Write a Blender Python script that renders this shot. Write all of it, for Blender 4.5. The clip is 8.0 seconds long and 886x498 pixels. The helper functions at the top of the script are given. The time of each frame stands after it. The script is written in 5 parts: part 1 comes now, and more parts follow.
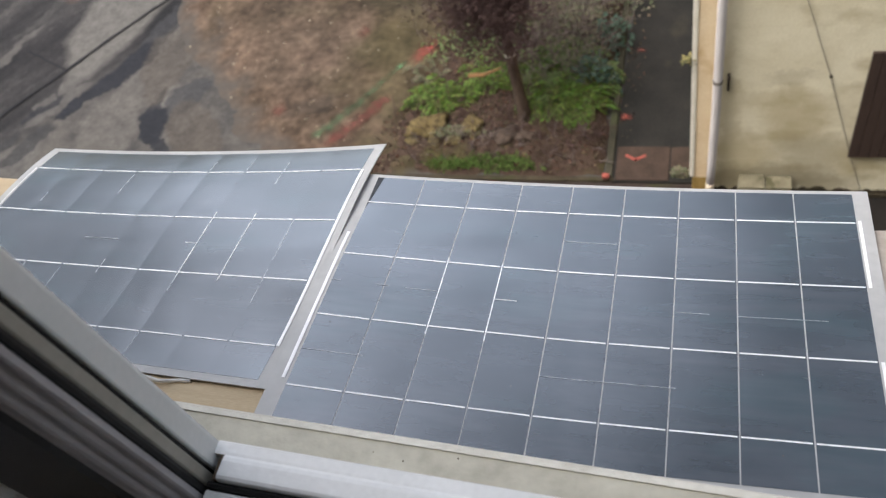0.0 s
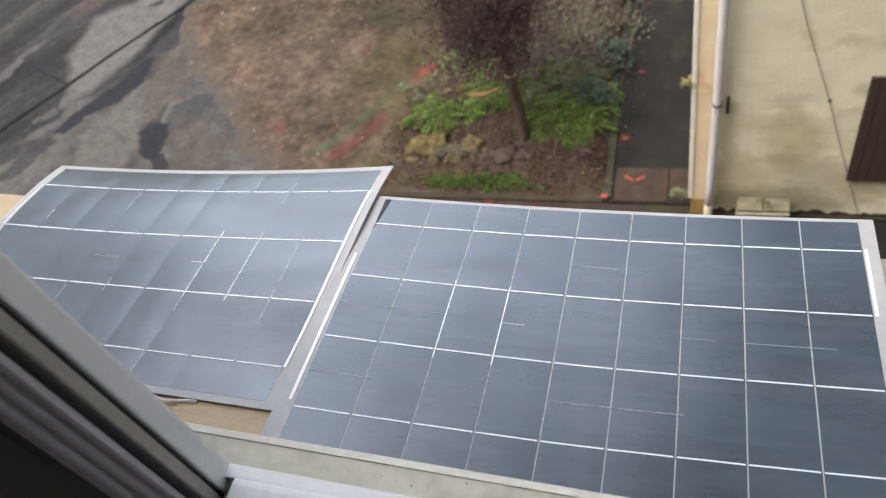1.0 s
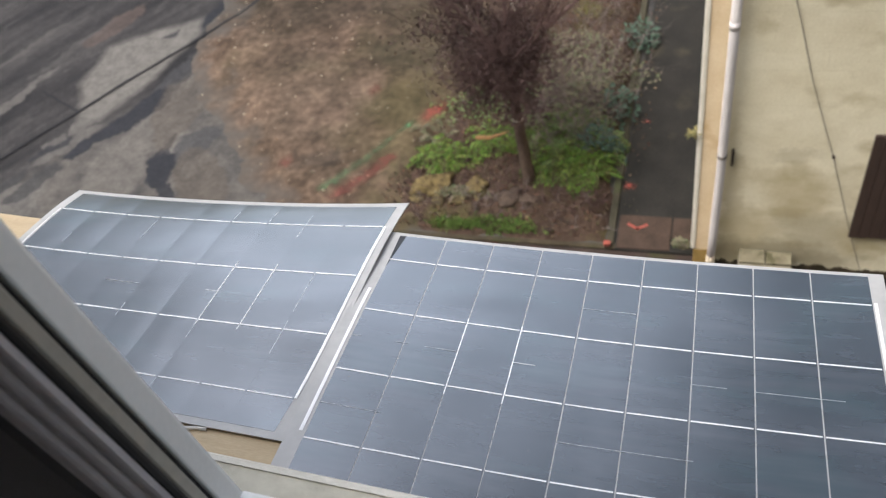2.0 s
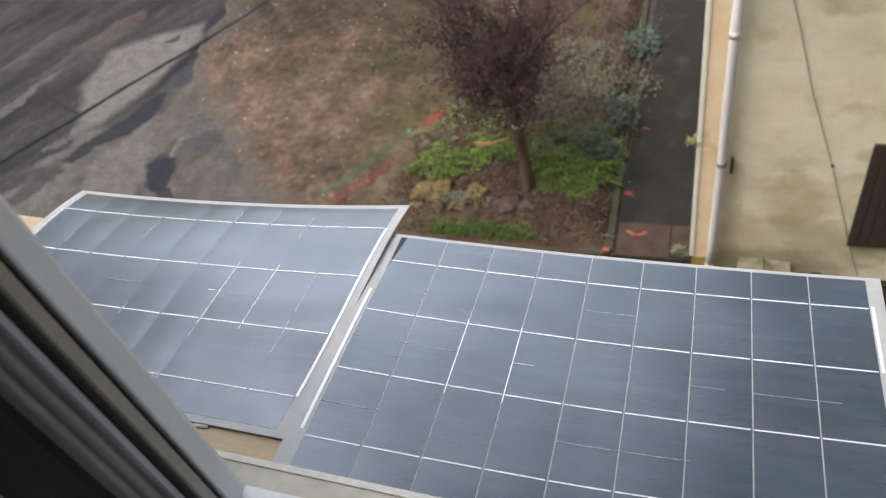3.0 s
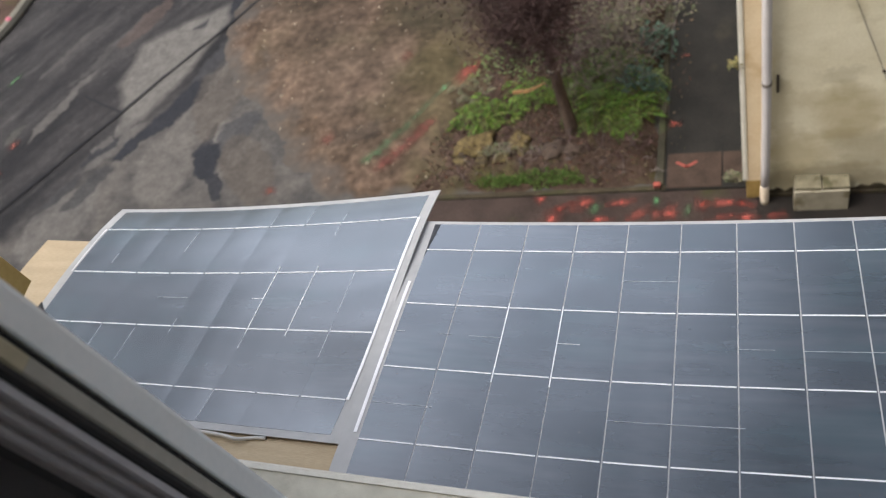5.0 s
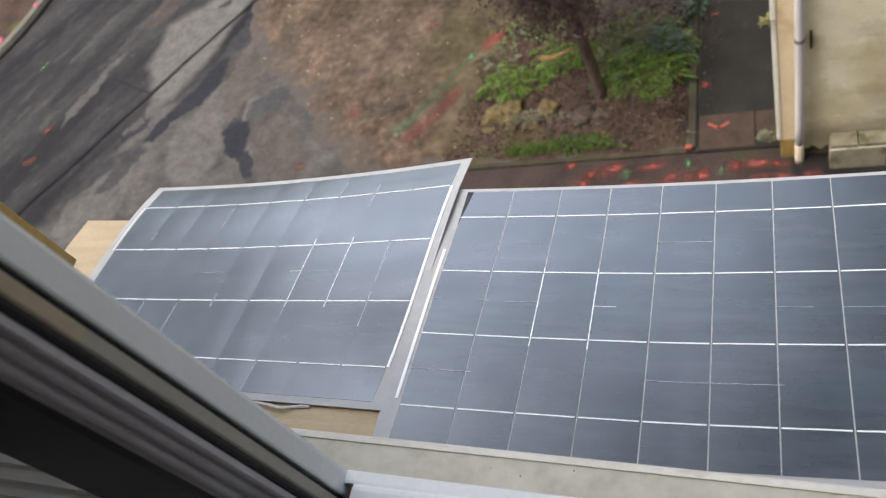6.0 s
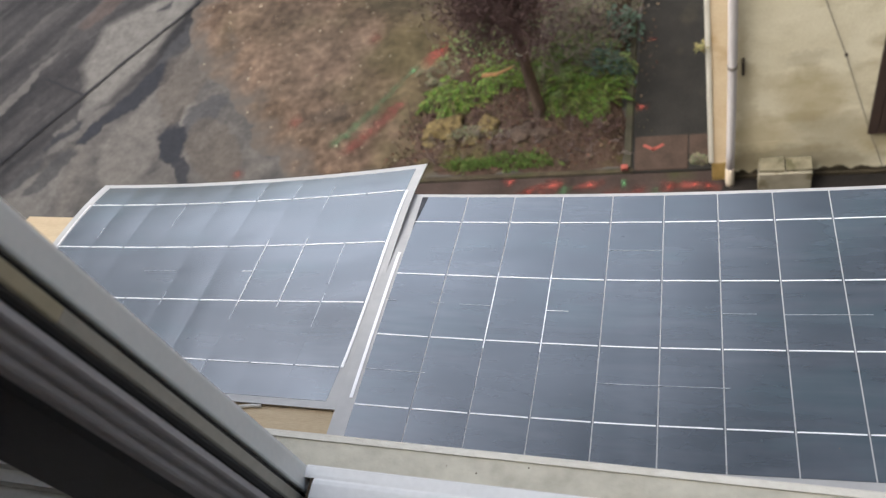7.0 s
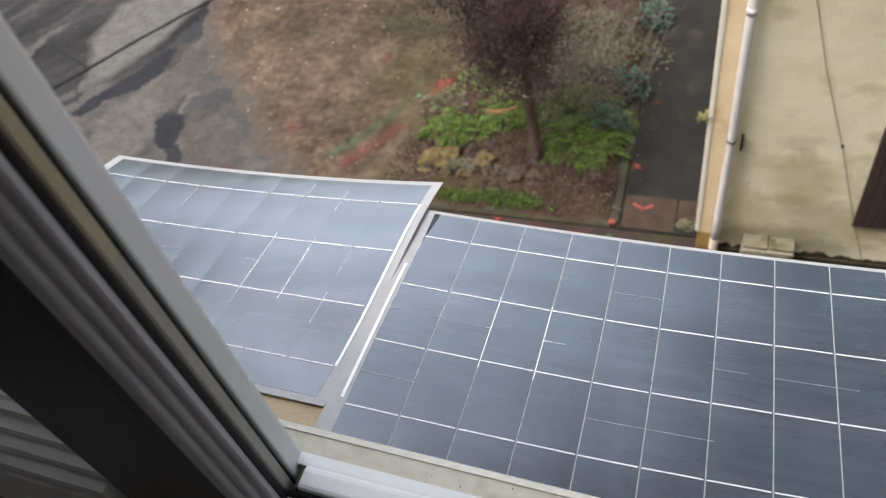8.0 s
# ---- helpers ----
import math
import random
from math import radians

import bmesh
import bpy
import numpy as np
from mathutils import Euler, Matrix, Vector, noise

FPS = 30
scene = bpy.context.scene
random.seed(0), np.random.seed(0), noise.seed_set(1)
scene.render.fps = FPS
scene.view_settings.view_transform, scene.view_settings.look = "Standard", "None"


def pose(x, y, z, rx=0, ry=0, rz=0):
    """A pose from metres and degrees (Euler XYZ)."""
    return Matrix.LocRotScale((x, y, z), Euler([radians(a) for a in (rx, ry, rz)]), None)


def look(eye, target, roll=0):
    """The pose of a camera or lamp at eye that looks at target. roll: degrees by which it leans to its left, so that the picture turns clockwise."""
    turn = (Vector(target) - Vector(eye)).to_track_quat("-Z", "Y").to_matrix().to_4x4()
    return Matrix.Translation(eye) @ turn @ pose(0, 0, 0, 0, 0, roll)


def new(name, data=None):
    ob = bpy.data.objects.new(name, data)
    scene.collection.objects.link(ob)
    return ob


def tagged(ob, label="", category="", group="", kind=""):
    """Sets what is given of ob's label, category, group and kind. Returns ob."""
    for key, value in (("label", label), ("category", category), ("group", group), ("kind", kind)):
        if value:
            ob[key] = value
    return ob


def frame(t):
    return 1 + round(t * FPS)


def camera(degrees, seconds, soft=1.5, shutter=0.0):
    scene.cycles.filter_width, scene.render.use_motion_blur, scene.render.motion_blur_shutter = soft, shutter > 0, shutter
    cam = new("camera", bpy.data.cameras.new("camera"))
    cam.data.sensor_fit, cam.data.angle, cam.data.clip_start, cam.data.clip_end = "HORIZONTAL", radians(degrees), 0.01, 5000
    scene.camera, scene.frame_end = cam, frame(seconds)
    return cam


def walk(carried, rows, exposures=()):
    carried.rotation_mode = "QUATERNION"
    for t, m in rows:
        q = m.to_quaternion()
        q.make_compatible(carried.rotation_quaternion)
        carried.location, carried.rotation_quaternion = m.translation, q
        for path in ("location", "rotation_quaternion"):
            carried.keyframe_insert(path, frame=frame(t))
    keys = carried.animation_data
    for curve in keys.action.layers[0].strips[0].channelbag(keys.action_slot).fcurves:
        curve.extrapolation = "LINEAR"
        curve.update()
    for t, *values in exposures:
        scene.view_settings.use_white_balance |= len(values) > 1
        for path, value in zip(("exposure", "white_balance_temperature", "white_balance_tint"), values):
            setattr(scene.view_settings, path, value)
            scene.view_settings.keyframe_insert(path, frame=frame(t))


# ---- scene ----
LENS = 53.74
cam = camera(LENS, 8.0, soft=1.25)
cam.data.dof.use_dof, cam.data.dof.focus_distance, cam.data.dof.aperture_fstop = True, 1.55, 5.6
walk(cam, [
    (0.0, pose(0.6380, -0.9663, 8.0327, 34.432, 12.294, 10.855)),
    (0.3, pose(0.6327, -0.9676, 8.0381, 34.974, 12.372, 11.356)),
    (0.5, pose(0.6296, -0.9653, 8.0400, 35.172, 11.916, 11.288)),
    (0.8, pose(0.6246, -0.9631, 8.0436, 35.409, 11.828, 10.941)),
    (1.0, pose(0.6200, -0.9644, 8.0457, 35.681, 11.732, 11.306)),
    (1.3, pose(0.6099, -0.9726, 8.0478, 36.143, 11.349, 12.543)),
    (1.5, pose(0.6071, -0.9747, 8.0507, 37.273, 10.725, 12.259)),
    (1.8, pose(0.5960, -0.9810, 8.0604, 38.356, 10.272, 13.129)),
    (2.0, pose(0.5983, -0.9835, 8.0608, 38.687, 10.347, 13.116)),
    (2.2, pose(0.6016, -0.9796, 8.0567, 38.728, 10.337, 12.387)),
    (3.3, pose(0.5961, -1.0079, 8.0697, 39.322, 9.953, 13.641)),
    (3.5, pose(0.5936, -1.0092, 8.0715, 39.373, 9.949, 13.615)),
    (3.8, pose(0.5920, -1.0088, 8.0757, 39.242, 10.272, 13.303)),
    (4.0, pose(0.5955, -1.0026, 8.0816, 38.485, 11.250, 12.916)),
    (4.2, pose(0.6067, -0.9934, 8.0861, 37.845, 12.351, 12.562)),
    (5.3, pose(0.6361, -0.9221, 8.0931, 34.284, 18.084, 9.895)),
    (5.5, pose(0.6334, -0.9248, 8.0929, 33.792, 18.567, 9.999)),
    (5.7, pose(0.6350, -0.9332, 8.0949, 33.469, 18.926, 10.294)),
    (6.0, pose(0.6325, -0.9450, 8.1011, 33.209, 19.609, 9.874)),
    (6.3, pose(0.6290, -0.9530, 8.1056, 33.302, 18.729, 9.485)),
    (6.5, pose(0.6229, -0.9599, 8.1080, 33.438, 17.571, 9.309)),
    (6.7, pose(0.6125, -0.9667, 8.1076, 33.612, 16.713, 9.173)),
    (7.0, pose(0.6005, -0.9793, 8.1161, 33.810, 15.246, 8.647)),
    (7.3, pose(0.5892, -0.9869, 8.1231, 34.204, 13.961, 9.056)),
    (7.5, pose(0.5791, -0.9941, 8.1364, 35.147, 12.848, 9.506)),
    (7.7, pose(0.5693, -0.9998, 8.1366, 35.474, 11.227, 10.262)),
    (7.8, pose(0.5571, -1.0146, 8.1415, 36.414, 10.040, 12.266)),
    (7.9, pose(0.5543, -1.0200, 8.1430, 36.661, 9.677, 13.195)),
    (8.0, pose(0.5477, -1.0271, 8.1370, 37.072, 8.857, 14.964)),
], exposures=[(0.0, 1.19), (0.5, 1.25), (1.0, 1.30), (1.5, 1.34), (2.0, 1.29), (3.5, 1.15), (4.0, 1.08), (5.5, 1.14), (6.0, 1.22), (6.5, 1.25), (7.0, 1.28), (7.5, 1.29), (8.0, 1.31)])

# ---- world and sun ----
world = bpy.data.worlds.new("world")
scene.world = world
world.use_nodes = True
wn, wl = world.node_tree.nodes, world.node_tree.links
sky = wn.new("ShaderNodeTexSky")
sky.sky_type = "NISHITA"
sky.sun_disc = False
sky.sun_elevation = radians(60)
sky.sun_rotation = radians(-117)
sky.dust_density = 6.0
grey = wn.new("ShaderNodeHueSaturation")
grey.inputs["Saturation"].default_value = 0.58
wl.new(sky.outputs["Color"], grey.inputs["Color"])
cloud_at, cloud, cloud_ramp, cloudy = wn.new("ShaderNodeTexCoord"), wn.new("ShaderNodeTexNoise"), wn.new("ShaderNodeMapRange"), wn.new("ShaderNodeMix")
cloud.inputs["Scale"].default_value, cloud.inputs["Detail"].default_value = 4.5, 8
cloud.inputs["Roughness"].default_value = 0.62
cloud_ramp.inputs["From Min"].default_value, cloud_ramp.inputs["From Max"].default_value = 0.3, 0.7
cloud_ramp.inputs["To Min"].default_value, cloud_ramp.inputs["To Max"].default_value = 0.68, 1.36
cloudy.data_type, cloudy.blend_type = "RGBA", "MULTIPLY"
cloudy.inputs["Factor"].default_value = 1.0
# long cloud bands, plus an added bright lobe northward for the panels to mirror
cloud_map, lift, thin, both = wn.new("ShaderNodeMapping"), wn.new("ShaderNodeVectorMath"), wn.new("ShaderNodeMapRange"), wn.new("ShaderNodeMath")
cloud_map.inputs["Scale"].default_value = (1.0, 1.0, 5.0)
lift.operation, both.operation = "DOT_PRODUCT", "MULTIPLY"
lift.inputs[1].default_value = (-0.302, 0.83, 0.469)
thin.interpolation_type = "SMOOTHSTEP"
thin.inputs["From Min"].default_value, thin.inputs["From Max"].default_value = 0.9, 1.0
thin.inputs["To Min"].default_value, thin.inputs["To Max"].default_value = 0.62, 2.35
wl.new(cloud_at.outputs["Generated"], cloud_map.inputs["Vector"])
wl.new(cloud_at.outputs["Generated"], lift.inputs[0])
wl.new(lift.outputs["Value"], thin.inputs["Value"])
wl.new(cloud_map.outputs["Vector"], cloud.inputs["Vector"])
wl.new(cloud.outputs["Fac"], cloud_ramp.inputs["Value"])
wl.new(grey.outputs["Color"], cloudy.inputs["A"])
wl.new(cloud_ramp.outputs["Result"], both.inputs[0])
# the overcast is brightest overhead
high, top, sum_up = wn.new("ShaderNodeSeparateXYZ"), wn.new("ShaderNodeMapRange"), wn.new("ShaderNodeMath")
top.interpolation_type, sum_up.operation = "SMOOTHSTEP", "ADD"
top.inputs["From Min"].default_value, top.inputs["From Max"].default_value, top.inputs["To Max"].default_value = 0.7, 0.97, 1.0
wl.new(cloud_at.outputs["Generated"], high.inputs["Vector"])
wl.new(high.outputs["Z"], top.inputs["Value"])
wl.new(top.outputs["Result"], sum_up.inputs[0])
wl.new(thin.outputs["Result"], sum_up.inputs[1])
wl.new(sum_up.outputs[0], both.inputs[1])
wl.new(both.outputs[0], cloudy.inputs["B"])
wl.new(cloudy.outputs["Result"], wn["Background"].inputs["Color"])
wn["Background"].inputs["Strength"].default_value = 0.15
sun = new("sun", bpy.data.lights.new("sun", "SUN"))
sun.data.energy, sun.data.angle, sun.data.color = 1.15, radians(45), (1.0, 0.98, 0.96)
sun.matrix_world = look((-8, -4.0, 15), (0, 0, 0))

# ---- materials ----
def material(name, low, high, scale=6.0, rough=0.7, metal=0.0, bump=0.2, fine=60.0, spots=None, spot_size=0.55,
             stretch=(1, 1, 1), rough_var=0.1, per_object=0.0, ior=1.45, seed=0.0, turn=0.0, spec=0.5, coat=0.0):
    """Two noise scales between two colours, an optional third colour in patches, fine relief, and a shift per object."""
    m = bpy.data.materials.new(name)
    m.use_nodes = True
    n, l = m.node_tree.nodes, m.node_tree.links
    b = n["Principled BSDF"]
    b.inputs["Metallic"].default_value, b.inputs["IOR"].default_value = metal, ior
    b.inputs["Specular IOR Level"].default_value = spec
    b.inputs["Coat Weight"].default_value, b.inputs["Coat Roughness"].default_value = coat, 0.12
    co = n.new("ShaderNodeNewGeometry")
    mp = n.new("ShaderNodeMapping")
    mp.inputs["Scale"].default_value = stretch
    mp.inputs["Location"].default_value = (seed, seed * 1.7, seed * 0.6)
    tn = n.new("ShaderNodeMapping")
    tn.inputs["Rotation"].default_value = (0, 0, radians(turn))
    l.new(co.outputs["Position"], tn.inputs["Vector"])
    l.new(tn.outputs["Vector"], mp.inputs["Vector"])
    big, small = n.new("ShaderNodeTexNoise"), n.new("ShaderNodeTexNoise")
    for tex, s, d in ((big, scale, 5), (small, fine, 6)):
        tex.inputs["Scale"].default_value, tex.inputs["Detail"].default_value = s, d
        l.new(mp.outputs["Vector"], tex.inputs["Vector"])
    mix = n.new("ShaderNodeMath")
    mix.operation = "MULTIPLY_ADD"
    mix.inputs[1].default_value, mix.inputs[2].default_value = 0.45, -0.05
    l.new(small.outputs["Fac"], mix.inputs[0])
    add = n.new("ShaderNodeMath")
    add.operation = "MULTIPLY_ADD"
    add.inputs[1].default_value = 0.65
    l.new(big.outputs["Fac"], add.inputs[0])
    l.new(mix.outputs[0], add.inputs[2])
    last = add.outputs[0]
    if per_object:
        info = n.new("ShaderNodeObjectInfo")
        rnd = n.new("ShaderNodeMath")
        rnd.operation = "MULTIPLY_ADD"
        rnd.inputs[1].default_value = per_object
        l.new(info.outputs["Random"], rnd.inputs[0])
        l.new(last, rnd.inputs[2])
        last = rnd.outputs[0]
    ramp = n.new("ShaderNodeValToRGB")
    ramp.color_ramp.elements[0].position, ramp.color_ramp.elements[0].color = 0.32, (*low, 1)
    ramp.color_ramp.elements[1].position, ramp.color_ramp.elements[1].color = 0.68, (*high, 1)
    l.new(last, ramp.inputs["Fac"])
    colour = ramp.outputs["Color"]
    if spots:
        st = n.new("ShaderNodeTexNoise")
        st.inputs["Scale"].default_value, st.inputs["Detail"].default_value = scale * 0.6, 8
        l.new(mp.outputs["Vector"], st.inputs["Vector"])
        edge = n.new("ShaderNodeValToRGB")
        edge.color_ramp.elements[0].position, edge.color_ramp.elements[1].position = spot_size, spot_size + 0.12
        l.new(st.outputs["Fac"], edge.inputs["Fac"])
        mx = n.new("ShaderNodeMix")
        mx.data_type = "RGBA"
        l.new(edge.outputs["Color"], mx.inputs["Factor"])
        l.new(colour, mx.inputs["A"])
        mx.inputs["B"].default_value = (*spots, 1)
        colour = mx.outputs["Result"]
    l.new(colour, b.inputs["Base Color"])
    rr = n.new("ShaderNodeMath")
    rr.operation = "MULTIPLY_ADD"
    rr.inputs[1].default_value, rr.inputs[2].default_value = rough_var * 2, rough - rough_var
    l.new(big.outputs["Fac"], rr.inputs[0])
    l.new(rr.outputs[0], b.inputs["Roughness"])
    if bump:
        bp = n.new("ShaderNodeBump")
        bp.inputs["Strength"].default_value, bp.inputs["Distance"].default_value = bump, 0.6 / fine
        l.new(small.outputs["Fac"], bp.inputs["Height"])
        l.new(bp.outputs["Normal"], b.inputs["Normal"])
    return m


def island_material(name, colours, rough=0.7):
    """One colour of the row for each leaf or stone of a joined mesh."""
    m = bpy.data.materials.new(name)
    m.use_nodes = True
    n, l = m.node_tree.nodes, m.node_tree.links
    b = n["Principled BSDF"]
    b.inputs["Roughness"].default_value, b.inputs["Specular IOR Level"].default_value = rough, 0.15
    g = n.new("ShaderNodeNewGeometry")
    ramp = n.new("ShaderNodeValToRGB")
    e = ramp.color_ramp.elements
    while len(e) < len(colours):
        e.new(0.5)
    for i, c in enumerate(colours):
        e[i].position, e[i].color = i / max(1, len(colours) - 1), (*c, 1)
    l.new(g.outputs["Random Per Island"], ramp.inputs["Fac"])
    l.new(ramp.outputs["Color"], b.inputs["Base Color"])
    return m


PALE_PATCH = material("pale_kerb", (0.1, 0.092, 0.075), (0.15, 0.14, 0.115), 1.5, 0.85, bump=0.4, fine=30, seed=9, spec=0.15)
PINK = material("pink_plastic", (0.3, 0.055, 0.09), (0.42, 0.09, 0.13), 9, 0.5, bump=0.05)
BLACK_ASPHALT = material("black_asphalt", (0.007, 0.0065, 0.006), (0.018, 0.015, 0.013), 3.0, 0.8, bump=0.4, fine=40, spec=0.15)
TAR = material("tar", (0.009, 0.009, 0.01), (0.018, 0.018, 0.02), 2.0, 0.85, bump=0.3, fine=60, spec=0.1)
DIRT = material("dirt", (0.042, 0.03, 0.022), (0.088, 0.064, 0.048), 0.8, 0.95, bump=0.12, fine=9, spots=(0.054, 0.045, 0.027), spot_size=0.5, spec=0.1)
HUMUS = material("humus", (0.024, 0.016, 0.013), (0.07, 0.047, 0.035), 2.2, 0.95, bump=0.9, fine=20, spots=(0.062, 0.058, 0.022), spot_size=0.55, spec=0.1)
ALLEY = material("alley_asphalt", (0.0095, 0.0092, 0.0082), (0.021, 0.0195, 0.0175), 3.0, 0.85, bump=0.4, fine=40, spots=(0.03, 0.027, 0.02), spot_size=0.6, spec=0.15)
SLAB = material("concrete_slab", (0.023, 0.016, 0.012), (0.053, 0.036, 0.028), 5, 0.9, bump=0.4, fine=50, spec=0.15)
MOSSY_BLOCK = material("mossy_block", (0.1, 0.09, 0.06), (0.19, 0.17, 0.115), 12, 0.9, bump=0.4, fine=90, spots=(0.07, 0.065, 0.035), spot_size=0.54, spec=0.2)
CONCRETE = material("concrete_block", (0.2, 0.178, 0.128), (0.3, 0.275, 0.21), 8, 0.9, bump=0.4, fine=90, spots=(0.14, 0.12, 0.075), spot_size=0.56, spec=0.2)
FOOTWAY = material("mossy_footway", (0.018, 0.013, 0.011), (0.045, 0.032, 0.027), 2.5, 0.9, bump=0.5, fine=30, spots=(0.03, 0.03, 0.013), spot_size=0.6, spec=0.15)
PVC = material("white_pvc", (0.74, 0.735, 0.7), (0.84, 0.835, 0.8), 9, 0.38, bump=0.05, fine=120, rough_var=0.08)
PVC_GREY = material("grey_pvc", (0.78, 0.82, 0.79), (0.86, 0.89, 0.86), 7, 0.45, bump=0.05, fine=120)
# white PVC greyed down, the post's shade being part of its colour
SHADED_POST_PVC = material("shaded_white_pvc", (0.56, 0.53, 0.53), (0.65, 0.62, 0.62), 9, 0.45, bump=0.05, fine=120)
# near-black: the room's shade is put into the stile's colour
SHADE_DARK_PVC = material("shade_dark_pvc", (0.05, 0.049, 0.051), (0.08, 0.078, 0.082), 9, 0.35, bump=0.05, fine=120)
RUBBER = material("black_rubber", (0.008, 0.008, 0.008), (0.016, 0.016, 0.016), 30, 0.6, bump=0.1)
YELLOW_TRIM = material("yellow_beige_trim", (0.42, 0.37, 0.24), (0.53, 0.47, 0.32), 9, 0.5, bump=0.05)
BEIGE_TRIM = material("grey_beige_trim", (0.36, 0.345, 0.285), (0.46, 0.44, 0.37), 12, 0.5, bump=0.05)
SILL = material("painted_sill", (0.4, 0.375, 0.295), (0.56, 0.53, 0.425), 10, 0.8, bump=0.25, fine=45, spots=(0.29, 0.27, 0.205), spot_size=0.58)
BOARD = material("plywood", (0.4, 0.31, 0.19), (0.53, 0.42, 0.27), 5, 0.8, bump=0.2, fine=90, stretch=(1, 6, 1), spots=(0.25, 0.19, 0.12), spot_size=0.6)
OLD_BOARD = material("weathered_board", (0.3, 0.26, 0.22), (0.42, 0.37, 0.32), 14, 0.85, bump=0.3, fine=70, spots=(0.12, 0.09, 0.07), spot_size=0.66)
OCHRE = material("ochre_paint", (0.42, 0.29, 0.085), (0.56, 0.4, 0.14), 8, 0.6, bump=0.2, fine=70)
BACKSHEET = material("backsheet", (0.35, 0.347, 0.335), (0.43, 0.427, 0.412), 10, 0.4, bump=0.06, fine=50, rough_var=0.1)
CELL = material("solar_cell", (0.014, 0.024, 0.031), (0.029, 0.042, 0.052), 7, 0.09, bump=0.003, fine=25, rough_var=0.06, per_object=0.22, ior=1.75, coat=1.0, spots=(0.028, 0.049, 0.058), spot_size=0.53, stretch=(1, 2.6, 1))
RIBBON = material("tinned_ribbon", (0.8, 0.8, 0.8), (0.9, 0.9, 0.89), 30, 0.4, bump=0.1)
HAIR = material("hairline", (0.5, 0.53, 0.56), (0.6, 0.63, 0.66), 30, 0.4, bump=0.05)
CABLE_WHITE = material("white_cable", (0.5, 0.48, 0.44), (0.62, 0.6, 0.55), 20, 0.5, bump=0.05)
CABLE_GREY = material("grey_cable", (0.09, 0.08, 0.07), (0.15, 0.13, 0.11), 20, 0.6, bump=0.05)
BROWN_DIRT = material("brown_dirt", (0.06, 0.04, 0.025), (0.12, 0.085, 0.055), 60, 0.9, bump=0.3)
STEEL = material("rusty_steel", (0.015, 0.012, 0.01), (0.05, 0.035, 0.028), 20, 0.6, metal=0.3)
RENDER_CREAM = material("cream_masonry_paint", (0.54, 0.49, 0.345), (0.67, 0.625, 0.475), 3.4, 0.9, bump=0.4, fine=45, spots=(0.45, 0.4, 0.265), spot_size=0.56, per_object=0.05, spec=0.3, stretch=(0.9, 0.9, 1.25))
QUOIN = material("orange_corner_paint", (0.62, 0.48, 0.3), (0.73, 0.6, 0.41), 4, 0.85, bump=0.4, fine=50, spots=(0.52, 0.37, 0.2), spot_size=0.6)
CORNER_FOOT = material("stained_corner_foot", (0.2, 0.135, 0.035), (0.34, 0.23, 0.075), 8, 0.9, bump=0.5, fine=40)
QUOIN_DULL = material("cream_pipe_foot", (0.52, 0.44, 0.33), (0.62, 0.54, 0.42), 6, 0.7, bump=0.2, fine=50)
PIPE = material("pvc_downpipe", (0.45, 0.425, 0.42), (0.53, 0.505, 0.495), 5, 0.65, bump=0.08, fine=60)
WHITE_EDGE = material("white_edge_paint", (0.6, 0.57, 0.48), (0.72, 0.69, 0.6), 7, 0.8, bump=0.4, fine=60, spots=(0.25, 0.19, 0.12), spot_size=0.66)
BROWN_PAINT = material("brown_shutter_paint", (0.03, 0.02, 0.016), (0.055, 0.035, 0.028), 6, 0.55, bump=0.25, fine=60, stretch=(8, 8, 1))
DAMP_STONE = material("damp_stone", (0.02, 0.016, 0.011), (0.055, 0.045, 0.028), 5, 0.9, bump=0.6, fine=40, spots=(0.03, 0.03, 0.014), spot_size=0.55, spec=0.15)
KERB_MOSS = material("mossy_kerb", (0.02, 0.019, 0.013), (0.048, 0.044, 0.031), 5, 0.9, bump=0.5, fine=40, spots=(0.04, 0.045, 0.022), spot_size=0.56, spec=0.15)
ROCK = material("mossy_rock", (0.026, 0.02, 0.013), (0.135, 0.105, 0.046), 12, 0.95, bump=0.9, fine=30, spots=(0.035, 0.028, 0.018), spot_size=0.52, spec=0.15)
ROCK_OCHRE = material("lichen_rock", (0.036, 0.027, 0.013), (0.155, 0.117, 0.052), 13, 0.95, bump=0.9, fine=30, spots=(0.06, 0.043, 0.02), spot_size=0.54, spec=0.15)
ROCK_MAUVE = material("mauve_stone", (0.028, 0.021, 0.017), (0.082, 0.06, 0.047), 14, 0.95, bump=0.7, fine=30, spots=(0.045, 0.034, 0.025), spot_size=0.56, spec=0.15)
BARK = material("bark", (0.03, 0.021, 0.016), (0.085, 0.06, 0.045), 14, 0.9, bump=0.9, fine=60, stretch=(1, 1, 0.25), spec=0.2)
BARK_ORANGE = material("orange_bark", (0.1, 0.05, 0.02), (0.2, 0.11, 0.04), 14, 0.9, bump=0.6)
TWIG = material("twig", (0.034, 0.021, 0.02), (0.08, 0.051, 0.047), 8, 0.9, bump=0.2, spec=0.1)
SCRUB = material("grey_scrub", (0.075, 0.06, 0.058), (0.15, 0.122, 0.115), 8, 0.9, bump=0.2, spec=0.1)
BIRCH = material("pale_bark", (0.4, 0.38, 0.33), (0.55, 0.53, 0.47), 9, 0.8, bump=0.5, fine=60, spots=(0.12, 0.1, 0.08), spot_size=0.62)
FACADE = material("facade_render", (0.45, 0.38, 0.24), (0.55, 0.48, 0.32), 2.5, 0.85, bump=0.5, fine=50)
